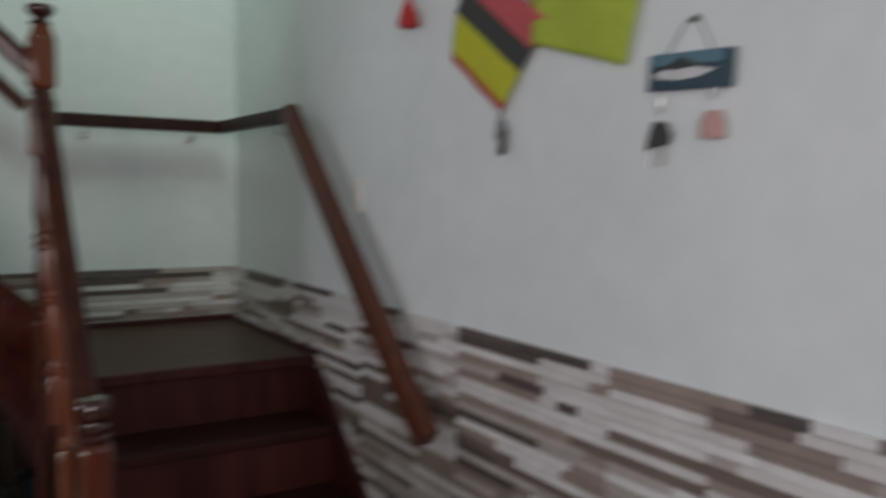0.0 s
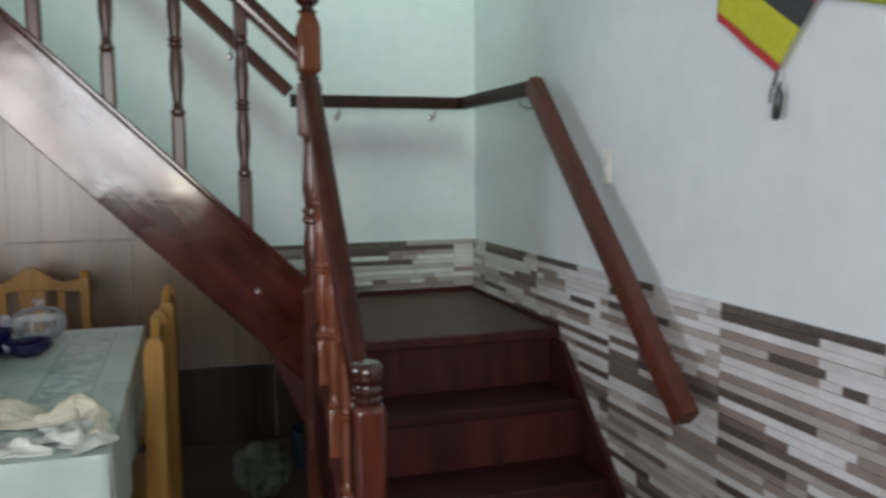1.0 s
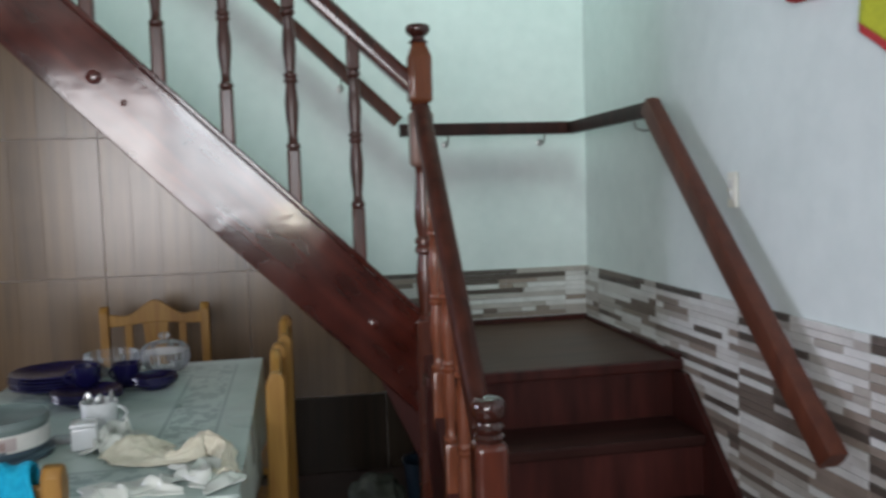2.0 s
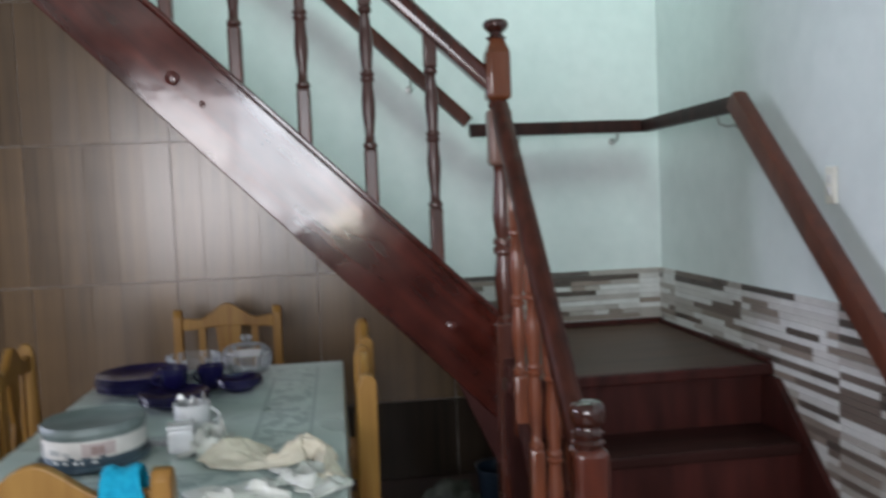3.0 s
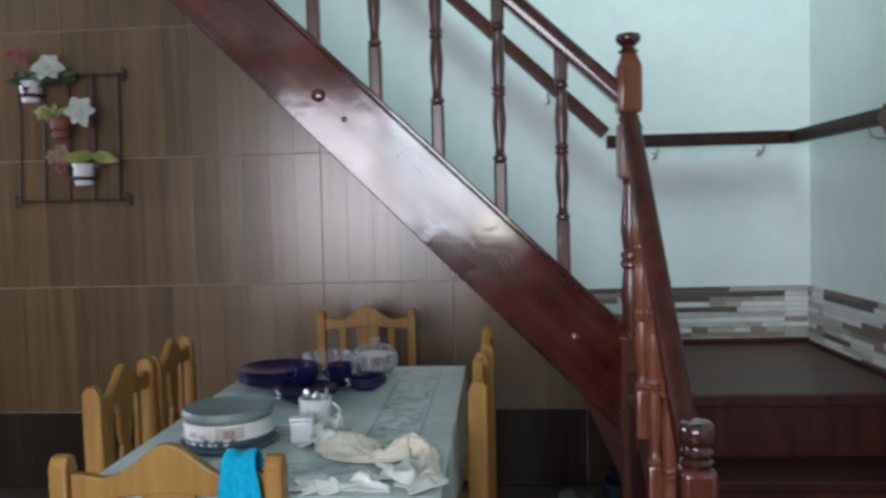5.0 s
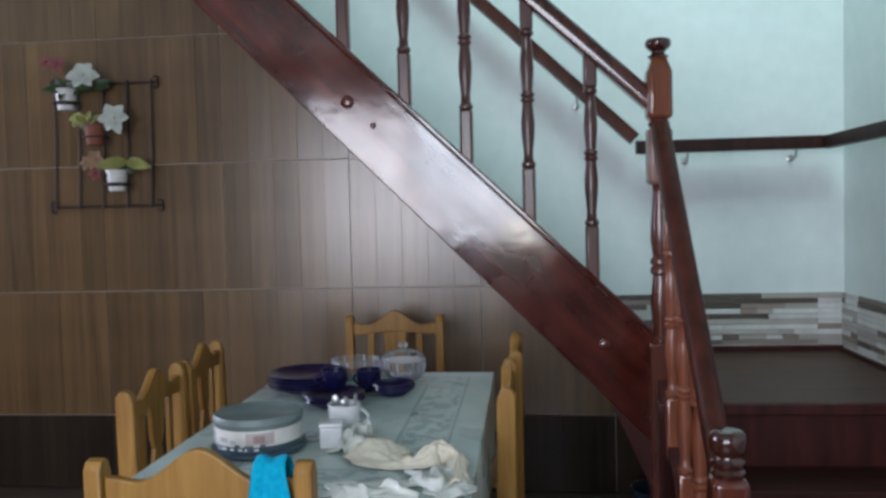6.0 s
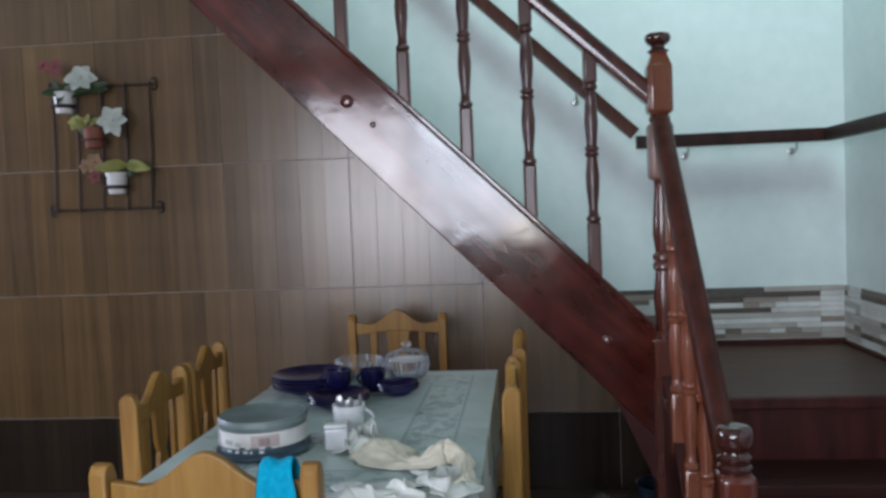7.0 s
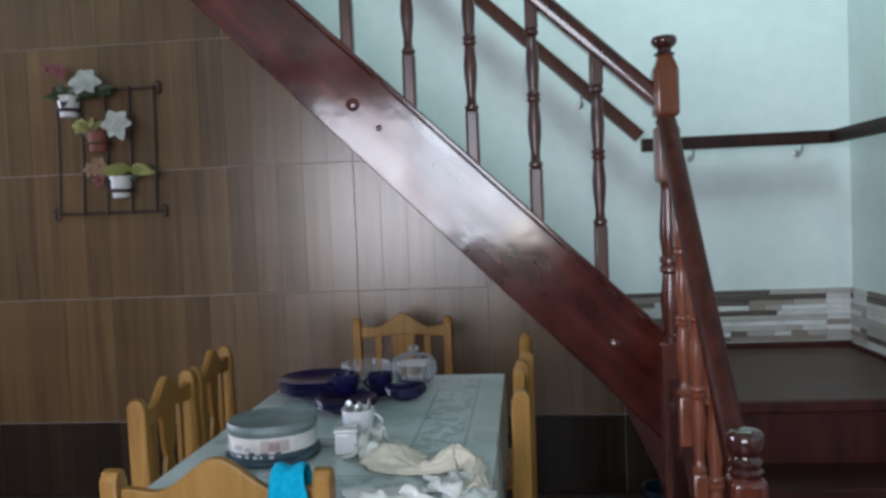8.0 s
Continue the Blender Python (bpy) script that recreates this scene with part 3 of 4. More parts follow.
def print_border(m):
    """A printed border: two lines and a row of ornaments that follow the table's edge."""
    n, k = m.node_tree.nodes, m.node_tree.links

    def calc(op, a, b):
        q = n.new("ShaderNodeMath")
        q.operation = op
        for i, v in enumerate((a, b)):
            if isinstance(v, float):
                q.inputs[i].default_value = v
            else:
                k.new(v, q.inputs[i])
        return q.outputs[0]

    co = n.new("ShaderNodeTexCoord").outputs["Object"]
    sp = n.new("ShaderNodeSeparateXYZ")
    k.new(co, sp.inputs[0])
    x, y = sp.outputs[0], sp.outputs[1]
    d = calc("MINIMUM", calc("MINIMUM", calc("SUBTRACT", x, TX0), calc("SUBTRACT", TX1, x)), calc("MINIMUM", calc("SUBTRACT", y, TY0), calc("SUBTRACT", TY1, y)))
    lines = calc("MAXIMUM", calc("LESS_THAN", calc("ABSOLUTE", calc("SUBTRACT", d, 0.070), 0.0), 0.004), calc("LESS_THAN", calc("ABSOLUTE", calc("SUBTRACT", d, 0.190), 0.0), 0.005))
    vor = n.new("ShaderNodeTexNoise")
    vor.inputs["Scale"].default_value, vor.inputs["Detail"].default_value = 34.0, 3.0
    k.new(co, vor.inputs["Vector"])
    spots = calc("MULTIPLY", calc("GREATER_THAN", vor.outputs["Fac"], 0.52), calc("LESS_THAN", calc("ABSOLUTE", calc("SUBTRACT", d, 0.130), 0.0), 0.052))
    vor2 = n.new("ShaderNodeTexNoise")
    vor2.inputs["Scale"].default_value, vor2.inputs["Detail"].default_value = 11.0, 4.0
    k.new(co, vor2.inputs["Vector"])
    mid = calc("MULTIPLY", calc("MULTIPLY", calc("GREATER_THAN", vor2.outputs["Fac"], 0.60), calc("GREATER_THAN", d, 0.21)), 0.5)
    mask = calc("MULTIPLY", calc("MAXIMUM", calc("MAXIMUM", lines, spots), mid), 0.6)
    b = n["Principled BSDF"]
    old = b.inputs["Base Color"].links[0].from_socket
    mx = n.new("ShaderNodeMix")
    mx.data_type = "RGBA"
    k.new(mask, mx.inputs["Factor"])
    k.new(old, mx.inputs["A"])
    mx.inputs["B"].default_value = (0.17, 0.25, 0.25, 1)
    k.new(mx.outputs["Result"], b.inputs["Base Color"])


print_border(CLOTH)
bm = bmesh.new()
cx, cy = (TX0 + TX1) / 2, (TY0 + TY1) / 2
rim = []
for side in range(4):
    n = 40
    across, deep = ((TX1 - TX0), (TY1 - TY0)) if side % 2 == 0 else ((TY1 - TY0), (TX1 - TX0))
    turn = Matrix.Translation((cx, cy, 0)) @ Matrix.Rotation(side * math.pi / 2, 4, "Z")
    rows = []
    for j in range(7):
        row = []
        for i in range(n + 1):
            u = (i / n - 0.5) * (across + 0.008)
            out = 0.004 + 0.012 * (j / 6) * (1 + math.sin(u * 19 + side)) * 0.5
            row.append(bm.verts.new(turn @ Vector((u, -deep / 2 - out, TZ + 0.003 - (0.0, 0.004, 0.04, 0.08, 0.12, 0.16, 0.19)[j]))))
        rows.append(row)
    rim += rows[0][:-1]
    for a, b in zip(rows, rows[1:]):
        for i in range(n):
            bm.faces.new((a[i], a[i + 1], b[i + 1], b[i]))
bm.faces.new(rim)
bmesh.ops.remove_doubles(bm, verts=bm.verts[:], dist=0.0005)
ob = single("tablecloth", bm, CLOTH, "pale green printed plastic tablecloth over the dining table", "tablecloth", smooth=60)
sol = ob.modifiers.new("thickness", "SOLIDIFY")
sol.thickness, sol.offset = 0.0015, 0

# ---- on the table ----
TOP = TZ + 0.005
NAVY = material("navy_glass_ware", (0.006, 0.005, 0.034), (0.010, 0.008, 0.055), 0.22, (8, 8, 8), bump=0.0, coat=0.1, spec=0.35, blotch=0.1)
CHINA = plain("white_china", (0.72, 0.74, 0.74), 0.2, coat=0.4)
CLEAR = thin_glass("clear_glass", (0.985, 0.988, 0.99))
CREAM = material("cream_cotton", (0.68, 0.62, 0.48), (0.80, 0.75, 0.61), 0.9, (60, 60, 60), bump=0.3, blotch=0.2, blotch_scale=8)
PALE = material("pale_plastic_bag", (0.58, 0.60, 0.55), (0.68, 0.70, 0.64), 0.35, (20, 20, 20), bump=0.2, blotch=0.15, blotch_scale=9)


def stack(name, x, y, z, r, step, count, label, category, rim=0.35):
    """Plates set one in another, each a part."""
    root = thing(name, label, category, pose(x, y, z))
    for i in range(count):
        bm = bmesh.new()
        lathe(bm, [(r * 0.55, 0), (r * 0.60, 0.003), (r * 0.98, 0.018), (r, 0.021), (r * 0.985, 0.0235), (r * 0.62, 0.009), (0.002, 0.0075)], 40)
        part("plate", bm, NAVY, root, m=pose(0.002 * math.sin(i * 2.1), 0.002 * math.cos(i * 1.3), i * step))
    return root


stack("plate_stack", -0.588, 2.850, TOP, 0.118, 0.0085, 5, "stack of dark navy glass dinner plates on the tablecloth", "plates")
stack("plate_stack", -0.462, 2.655, TOP, 0.086, 0.008, 3, "short stack of dark navy glass dessert plates", "plates")
stack("plate_stack", -0.318, 2.785, TOP, 0.062, 0.0075, 3, "low stack of dark navy glass saucers", "plates")


def cup(name, x, y, z, r, h, mat, label, turn, spoons=0):
    root = thing(name, label, "cup", pose(x, y, z, 0, 0, turn))
    bm = bmesh.new()
    lathe(bm, [(r * 0.62, 0), (r * 0.70, 0.002), (r * 0.94, h * 0.3), (r, h), (r * 0.93, h), (r * 0.86, h * 0.3), (r * 0.6, 0.006), (0.002, 0.006)], 28)
    body = part("bowl", bm, mat, root)
    bm = bmesh.new()
    tube(bm, [(r * 0.93 + 0.020 * math.sin(math.pi * i / 8), 0, h * (0.22 + 0.6 * i / 8)) for i in range(9)], 0.0035)
    part("handle", bm, mat, root)
    return root


cup("cup", -0.468, 2.685, TOP + 0.040, 0.036, 0.055, NAVY, "navy glass cup standing on the plates", 200)
cup("cup", -0.398, 2.835, TOP, 0.037, 0.066, NAVY, "navy glass cup beside the plates", 160)
cup("mug", -0.374, 2.395, TOP, 0.040, 0.068, CHINA, "white china mug holding teaspoons", 5)
for i, (dx, dy) in enumerate(((-0.014, 0.004), (0.004, -0.010), (0.014, 0.012))):
    bm = bmesh.new()
    tube(bm, [(dx * 0.4, dy * 0.4, 0.008), (dx * 1.5, dy * 1.5, 0.062)], 0.0022)
    vs = lathe(bm, [(0.001, -0.014), (0.008, -0.007), (0.010, 0.002), (0.007, 0.011), (0.001, 0.016)], 10)
    for v in vs:
        v.co = pose(dx * 1.7, dy * 1.7, 0.072, 0, 0, 40 * i) @ Vector((v.co.x, v.co.y * 0.35, v.co.z))
    single("teaspoon", bm, STEEL, "small steel teaspoon standing in the white mug", "spoon", pose(-0.374, 2.395, TOP))
root = thing("sugar_box", "small square white china box with a lid", "box", pose(-0.376, 2.268, TOP, 0, 0, 8))
bm = bmesh.new()
box(bm, -0.025, 0.025, -0.025, 0.025, 0, 0.048, 0.004)
part("body", bm, CHINA, root)
bm = bmesh.new()
box(bm, -0.0265, 0.0265, -0.0265, 0.0265, 0.0485, 0.057, 0.003)
part("lid", bm, CHINA, root)
bm = bmesh.new()
prism(bm, [(-0.035, -0.02), (0.03, -0.022), (0.034, 0.018), (-0.03, 0.022)], 0, 0.012, "z", 0.003)
single("clear_tray", bm, CLEAR, "small clear plastic tray beside the white box", "tray", pose(-0.428, 2.325, TOP))


def flute(bm):
    """Presses twelve shallow flutes into a turned glass."""
    for v in bm.verts:
        k = 1 + 0.035 * math.cos(12 * math.atan2(v.co.y, v.co.x))
        v.co.x, v.co.y = v.co.x * k, v.co.y * k


def glass_bowl(x, y, r, h, label, lid):
    root = thing("glass_bowl", label, "bowl", pose(x, y, TOP))
    bm = bmesh.new()
    lathe(bm, [(r * 0.45, 0), (r * 0.5, 0.004), (r * 0.76, h * 0.12), (r * 0.92, h * 0.35), (r * 1.02, h * 0.70), (r, h), (r * 0.965, h), (r * 0.93, h * 0.65), (r * 0.84, h * 0.36), (r * 0.66, h * 0.16), (r * 0.45, 0.008), (0.002, 0.008)], 60)
    flute(bm)
    part("bowl", bm, CLEAR, root, smooth=0)
    if lid:
        bm = bmesh.new()
        lathe(bm, [(r * 1.01, h + 0.001), (r * 1.01, h + 0.004), (r * 0.95, h + 0.013), (r * 0.78, h + 0.024), (r * 0.45, h + 0.031), (r * 0.13, h + 0.034), (r * 0.13, h + 0.039), (r * 0.24, h + 0.046), (r * 0.2, h + 0.055), (0.002, h + 0.058)], 60)
        flute(bm)
        part("lid", bm, CLEAR, root, smooth=0)
    return root


glass_bowl(-0.318, 2.985, 0.068, 0.064, "clear glass bowl with a knobbed lid", True)
glass_bowl(-0.474, 3.005, 0.076, 0.066, "clear open glass bowl on the tablecloth", False)

# cake tin with its paper band
root = thing("cake_tin", "round cake tin with a grey lid and printed paper band", "tin", pose(-0.541, 2.255, TOP))
TIN = material("dark_blue_tin", (0.05, 0.08, 0.11), (0.08, 0.12, 0.15), 0.3, (12, 12, 12), bump=0.02, metal=0.4, blotch=0.2)
LID = material("scuffed_clear_grey_lid", (0.12, 0.16, 0.155), (0.19, 0.235, 0.225), 0.5, (14, 14, 14), bump=0.05, coat=0.0, blotch=0.3, blotch_scale=9)
PAPER = material("printed_paper", (0.62, 0.60, 0.56), (0.70, 0.68, 0.64), 0.6, (30, 30, 30), bump=0.05, blotch=0.2, blotch_scale=14)
PRINT = plain("brown_print", (0.34, 0.24, 0.22), 0.6)
PINKISH, GREYISH = plain("pink_print", (0.50, 0.42, 0.40), 0.6), plain("grey_print", (0.42, 0.43, 0.42), 0.6)
R = 0.098
bm = bmesh.new()
lathe(bm, [(R * 1.02, 0), (R * 1.08, 0.006), (R * 1.08, 0.012), (R * 0.98, 0.016), (R * 0.98, 0.034), (R * 0.5, 0.034)], 48)
base = part("base", bm, TIN, root, "dark blue base")
for a, w in ((-122, 7), (-108, 6), (-96, 3), (-88, 5), (-74, 6)):
    bm = bmesh.new()
    lathe(bm, [(R * 0.981, 0.019), (R * 0.986, 0.019), (R * 0.986, 0.024), (R * 0.981, 0.024)], 120, cap=False)
    bmesh.ops.delete(bm, geom=[f for f in bm.faces if abs(math.degrees(math.atan2(f.calc_center_median().y, f.calc_center_median().x)) - a) > w / 2], context="FACES")
    part("print", bm, CHINA, base)
bm = bmesh.new()
lathe(bm, [(R * 0.985, 0.028), (R, 0.028), (R, 0.062), (R * 0.985, 0.062)], 48, cap=False)
band = part("band", bm, PAPER, root, "white paper band with brown print")
bm = bmesh.new()
lathe(bm, [(R * 0.97, 0.03), (R * 0.985, 0.068), (R * 1.02, 0.072), (R * 1.02, 0.080), (R * 0.98, 0.086), (R * 0.90, 0.083), (0.002, 0.082)], 48)
part("lid", bm, LID, root, "grey translucent lid")
for a, w, z0, z1, mt in ((-156, 15, 0.026, 0.054, CHINA), (-128, 14, 0.036, 0.046, GREYISH), (-110, 9, 0.034, 0.042, GREYISH), (-88, 36, 0.032, 0.058, PINKISH), (-78, 14, 0.036, 0.052, PRINT), (-104, 8, 0.0285, 0.033, TIN), (-90, 12, 0.0285, 0.0315, TIN), (-70, 7, 0.0285, 0.0325, TIN)):
    bm = bmesh.new()
    arc = [radians(a + w * i / 6) for i in range(7)]
    lo = [bm.verts.new((R * 1.003 * math.cos(q), R * 1.003 * math.sin(q), z0)) for q in arc]
    hi = [bm.verts.new((R * 1.003 * math.cos(q), R * 1.003 * math.sin(q), z1)) for q in arc]
    for i in range(6):
        bm.faces.new((lo[i], lo[i + 1], hi[i + 1], hi[i]))
    part("print", bm, mt, band)


def crumpled(name, x, y, w, d, h, turn, seed, mat, label, category, z=TOP):
    """A dropped cloth: a sheet with an uneven outline, heaped in folds."""
    bm = bmesh.new()
    nu, nv = 46, 30
    grid = []
    for j in range(nv + 1):
        row = []
        for i in range(nu + 1):
            u, v = i / nu * 2 - 1, j / nv * 2 - 1
            p = Vector((u * 1.3, v * 1.3, seed * 3.7))
            px = u * w / 2 * (1 + 0.22 * noise.noise(p * 1.1 + Vector((5, 0, 0)))) + 0.03 * noise.noise(p * 1.7)
            py = v * d / 2 * (1 + 0.45 * noise.noise(Vector((u * 1.6, seed, 0.3)))) + d * 0.35 * noise.noise(Vector((u * 1.4, seed * 2.0, 0)))
            fold = 1 - abs(noise.noise(Vector((u * 1.2 + v * 0.4, v * 1.1, seed)) * 0.95)) * 2.6
            edge = max(0.0, 1 - max(abs(u) ** 4, abs(v) ** 3))
            pz = 0.002 + h * max(0.0, fold) ** 1.6 * (0.25 + 0.75 * edge) * (0.55 + 0.9 * max(0, noise.noise(Vector((u * 1.2, v, seed + 9))) + 0.35))
            row.append(bm.verts.new((px, py, pz)))
        grid.append(row)
    for a, b in zip(grid, grid[1:]):
        for i in range(nu):
            bm.faces.new((a[i], a[i + 1], b[i + 1], b[i]))
    ob = single(name, bm, mat, label, category, pose(x, y, z, 0, 0, turn), smooth=180)
    sol = ob.modifiers.new("thickness", "SOLIDIFY")
    sol.thickness, sol.offset = 0.0025, 1
    return ob




def drawn_cloth(name, spine, mat, label, category):
    """A cloth drawn along a line on the table; spine: x, y, half width and height of the heap."""
    bm = bmesh.new()
    rows, n = [], 60
    for i in range(n + 1):
        t = i / n * (len(spine) - 1)
        k = min(int(t), len(spine) - 2)
        a, b, c, d = [Vector(spine[min(max(q, 0), len(spine) - 1)]) for q in (k - 1, k, k + 1, k + 2)]
        f = t - k
        p = 0.5 * (2 * b + (c - a) * f + (2 * a - 5 * b + 4 * c - d) * f * f + (3 * b - a - 3 * c + d) * f ** 3)
        way = Vector((c.x - b.x, c.y - b.y, 0)).lerp(Vector((d.x - b.x, d.y - b.y, 0)), f * 0.5).normalized()
        side = Vector((-way.y, way.x, 0))
        row = []
        for j in range(27):
            v = j / 13 - 1
            wide = max(0.006, p.z) * (1 + 0.35 * noise.noise(Vector((t * 1.3, v, 4.0))))
            ridge = max(0.0, 1 - abs(v) ** 1.6) * max(0.004, p.w)
            fold = 0.010 * noise.noise(Vector((t * 2.2 + v * 1.4, v * 3.0 - t, 2.0))) + 0.005 * noise.noise(Vector((t * 6, v * 5, 7.0)))
            row.append(bm.verts.new((p.x + side.x * v * wide, p.y + side.y * v * wide, max(0.002, 0.003 + ridge + fold * (1.2 - abs(v))))))
        rows.append(row)
    for r0, r1 in zip(rows, rows[1:]):
        for j in range(26):
            bm.faces.new((r0[j], r1[j], r1[j + 1], r0[j + 1]))
    ob = single(name, bm, mat, label, category, pose(0, 0, TOP), smooth=180)
    sol = ob.modifiers.new("thickness", "SOLIDIFY")
    sol.thickness, sol.offset = 0.0025, 0


drawn_cloth("kitchen_cloth", [(-0.300, 2.245, 0.02, 0.006), (-0.275, 2.225, 0.070, 0.026), (-0.230, 2.165, 0.062, 0.008), (-0.175, 2.125, 0.030, 0.012),
                              (-0.125, 2.160, 0.034, 0.040), (-0.085, 2.145, 0.026, 0.026), (-0.075, 2.080, 0.020, 0.010), (-0.068, 2.01, 0.026, 0.006)],
            CREAM, "crumpled cream cotton kitchen cloth on the table", "cloth")
crumpled("kitchen_cloth", -0.235, 1.975, 0.16, 0.09, 0.022, 10, 8, PALE, "crumpled pale grey cloth near the table's edge", "cloth")
crumpled("plastic_bag", -0.105, 2.015, 0.08, 0.17, 0.024, 20, 12, PALE, "crumpled translucent white plastic bag", "bag")
crumpled("kitchen_cloth", -0.325, 2.285, 0.07, 0.13, 0.05, 0, 15, PALE, "small pale crumpled napkin beside the mug", "cloth")

# towel over the crest rail of the chair at the table's end
TURQ = material("turquoise_towel", (0.0, 0.30, 0.50), (0.01, 0.42, 0.64), 0.95, (90, 90, 90), bump=0.6, blotch=0.15, blotch_scale=14)
bm = bmesh.new()
rows = []
prof = [(-0.024, 0.60), (-0.026, 0.70), (-0.022, 0.80), (-0.020, 0.85), (-0.012, 0.862), (0.002, 0.866), (0.016, 0.858), (0.021, 0.84), (0.020, 0.78), (0.022, 0.66)]
for y, z in prof:
    row = []
    for i in range(15):
        u = i / 14
        k = 0.6 + 0.4 * min(1.0, (0.876 - z) / 0.1)
        row.append(bm.verts.new((-0.385 + (u - 0.5) * 0.085 * k - 0.014 * (1 - k), 1.882 + y - (0.006 if y < 0 else -0.006) * (1 + math.sin(u * 14)) * min(1, (0.88 - z) * 12), z + 0.003 * math.sin(u * 9))))
    rows.append(row)
for a, b in zip(rows, rows[1:]):
    for i in range(14):
        bm.faces.new((a[i], a[i + 1], b[i + 1], b[i]))
ob = single("towel", bm, TURQ, "bright turquoise towel hung over a pine chair back", "towel", smooth=180)
sol = ob.modifiers.new("thickness", "SOLIDIFY")
sol.thickness, sol.offset = 0.004, 1

# ---- under the stairs ----
SACK = material("dull_green_sack", (0.02, 0.027, 0.018), (0.085, 0.095, 0.07), 0.8, (16, 16, 16), bump=0.4, blotch=0.4, blotch_scale=9)
BLUE = plain("blue_plastic", (0.007, 0.019, 0.034), 0.45)
bm = bmesh.new()
bmesh.ops.create_icosphere(bm, subdivisions=4, radius=1.0)
for v in bm.verts:
    q = v.co.copy()
    f = 1 + 0.28 * noise.noise(q * 2.3) + 0.12 * noise.noise(q * 5.1)
    v.co = Vector((q.x * 0.105 * f, q.y * 0.095 * f, max(0.0, 0.10 + q.z * 0.105 * f)))
single("sack", bm, SACK, "crumpled green and white sack under the stairs", "sack", pose(0.345, 3.54, 0))
root = thing("bucket", "blue plastic bucket on the floor under the stairs", "bucket", pose(0.57, 3.80, 0))
bm = bmesh.new()
lathe(bm, [(0.066, 0), (0.068, 0.004), (0.083, 0.15), (0.089, 0.152), (0.089, 0.160), (0.081, 0.160), (0.064, 0.008), (0.002, 0.008)], 28)
part("body", bm, BLUE, root)
bm = bmesh.new()
tube(bm, [(0.088 * math.cos(radians(a)), 0.088 * math.sin(radians(a)) , 0.162 + 0.004) for a in range(0, 181, 12)], 0.003)
part("handle", bm, STEEL, root)

# ---- on the right wall ----
XW = X_RIGHT - 0.002
IVORY = plain("ivory_plastic", (0.90, 0.89, 0.80), 0.3)
root = thing("light_switch", "narrow white plastic light switch plate", "switch", pose(XW, 2.865, 1.264))
bm = bmesh.new()
box(bm, -0.012, 0.0, -0.024, 0.024, -0.057, 0.057, 0.003)
plate = part("plate", bm, IVORY, root)
for z in (-0.018, 0.018):
    bm = bmesh.new()
    box(bm, -0.0165, -0.0125, -0.010, 0.010, z - 0.013, z + 0.013, 0.0015)
    part("rocker", bm, WHITE, plate)

FABRIC = {"red": (0.55, 0.045, 0.05), "yellow": (0.60, 0.62, 0.04), "grey": (0.055, 0.060, 0.058), "pink": (0.62, 0.12, 0.13), "lime": (0.46, 0.57, 0.07)}
FABRIC = {k: material(k + "_fabric", [c * 0.85 for c in v], v, 0.9, (70, 70, 70), bump=0.3, blotch=0.12, blotch_scale=6) for k, v in FABRIC.items()}


def hanging(bm, quad, n=14, wave=0.004, seed=0):
    """A slightly wavy sheet between four (y, z) corners in front of the right wall."""
    a, b, c, d = [Vector((0, *q)) for q in quad]
    g = []
    for j in range(n + 1):
        row = []
        for i in range(n + 1):
            u, v = i / n, j / n
            p = a.lerp(b, u).lerp(d.lerp(c, u), v)
            p.x = XW - 0.012 - wave * (1 + noise.noise(Vector((p.y * 9, p.z * 9, seed))))
            row.append(bm.verts.new(p))
        g.append(row)
    for r0, r1 in zip(g, g[1:]):
        for i in range(n):
            bm.faces.new((r0[i], r0[i + 1], r1[i + 1], r1[i]))


def solid(ob, t=0.002):
    m = ob.modifiers.new("thickness", "SOLIDIFY")
    m.thickness, m.offset = t, 0
    return ob


root = thing("pennant", "striped fabric pennant in red, yellow, grey and pink", "pennant", pose(0, -0.020, -0.008))
for colour, quad in (("red", [(2.286, 1.653), (2.058, 1.495), (2.046, 1.512), (2.287, 1.676)]),
                     ("yellow", [(2.287, 1.6762), (2.046, 1.5122), (1.985, 1.587), (2.276, 1.785)]),
                     ("grey", [(2.276, 1.7852), (1.985, 1.5872), (1.942, 1.637), (2.235, 1.842)]),
                     ("pink", [(2.235, 1.8422), (1.942, 1.6372), (1.885, 1.70), (2.16, 1.905)])):
    bm = bmesh.new()
    hanging(bm, quad)
    solid(part("stripe", bm, FABRIC[colour], root, colour + " stripe", smooth=180))
bm = bmesh.new()
tube(bm, [(XW - 0.014, 2.054, 1.50), (XW - 0.016, 2.062, 1.475), (XW - 0.016, 2.05, 1.455)], 0.004)
lathe(bm, [(0.003, -0.062), (0.010, -0.054), (0.011, 0.0), (0.004, 0.012), (0.003, 0.03)], 10, pose(XW - 0.016, 2.045, 1.445, 8, 0, 0))
tube(bm, [(XW - 0.016, 2.062, 1.478), (XW - 0.014, 2.075, 1.455), (XW - 0.014, 2.078, 1.425)], 0.003)
part("clip", bm, plain("tarnished_steel", (0.10, 0.10, 0.10), 0.4, 0.8), root, "dull steel snap clip")
bm = bmesh.new()
hanging(bm, [(1.918, 1.641), (1.605, 1.553), (1.548, 1.76), (1.93, 1.88)], seed=4)
solid(single("lime_cloth", bm, FABRIC["lime"], "plain lime green cloth hanging on the wall", "cloth", smooth=180))
bm = bmesh.new()
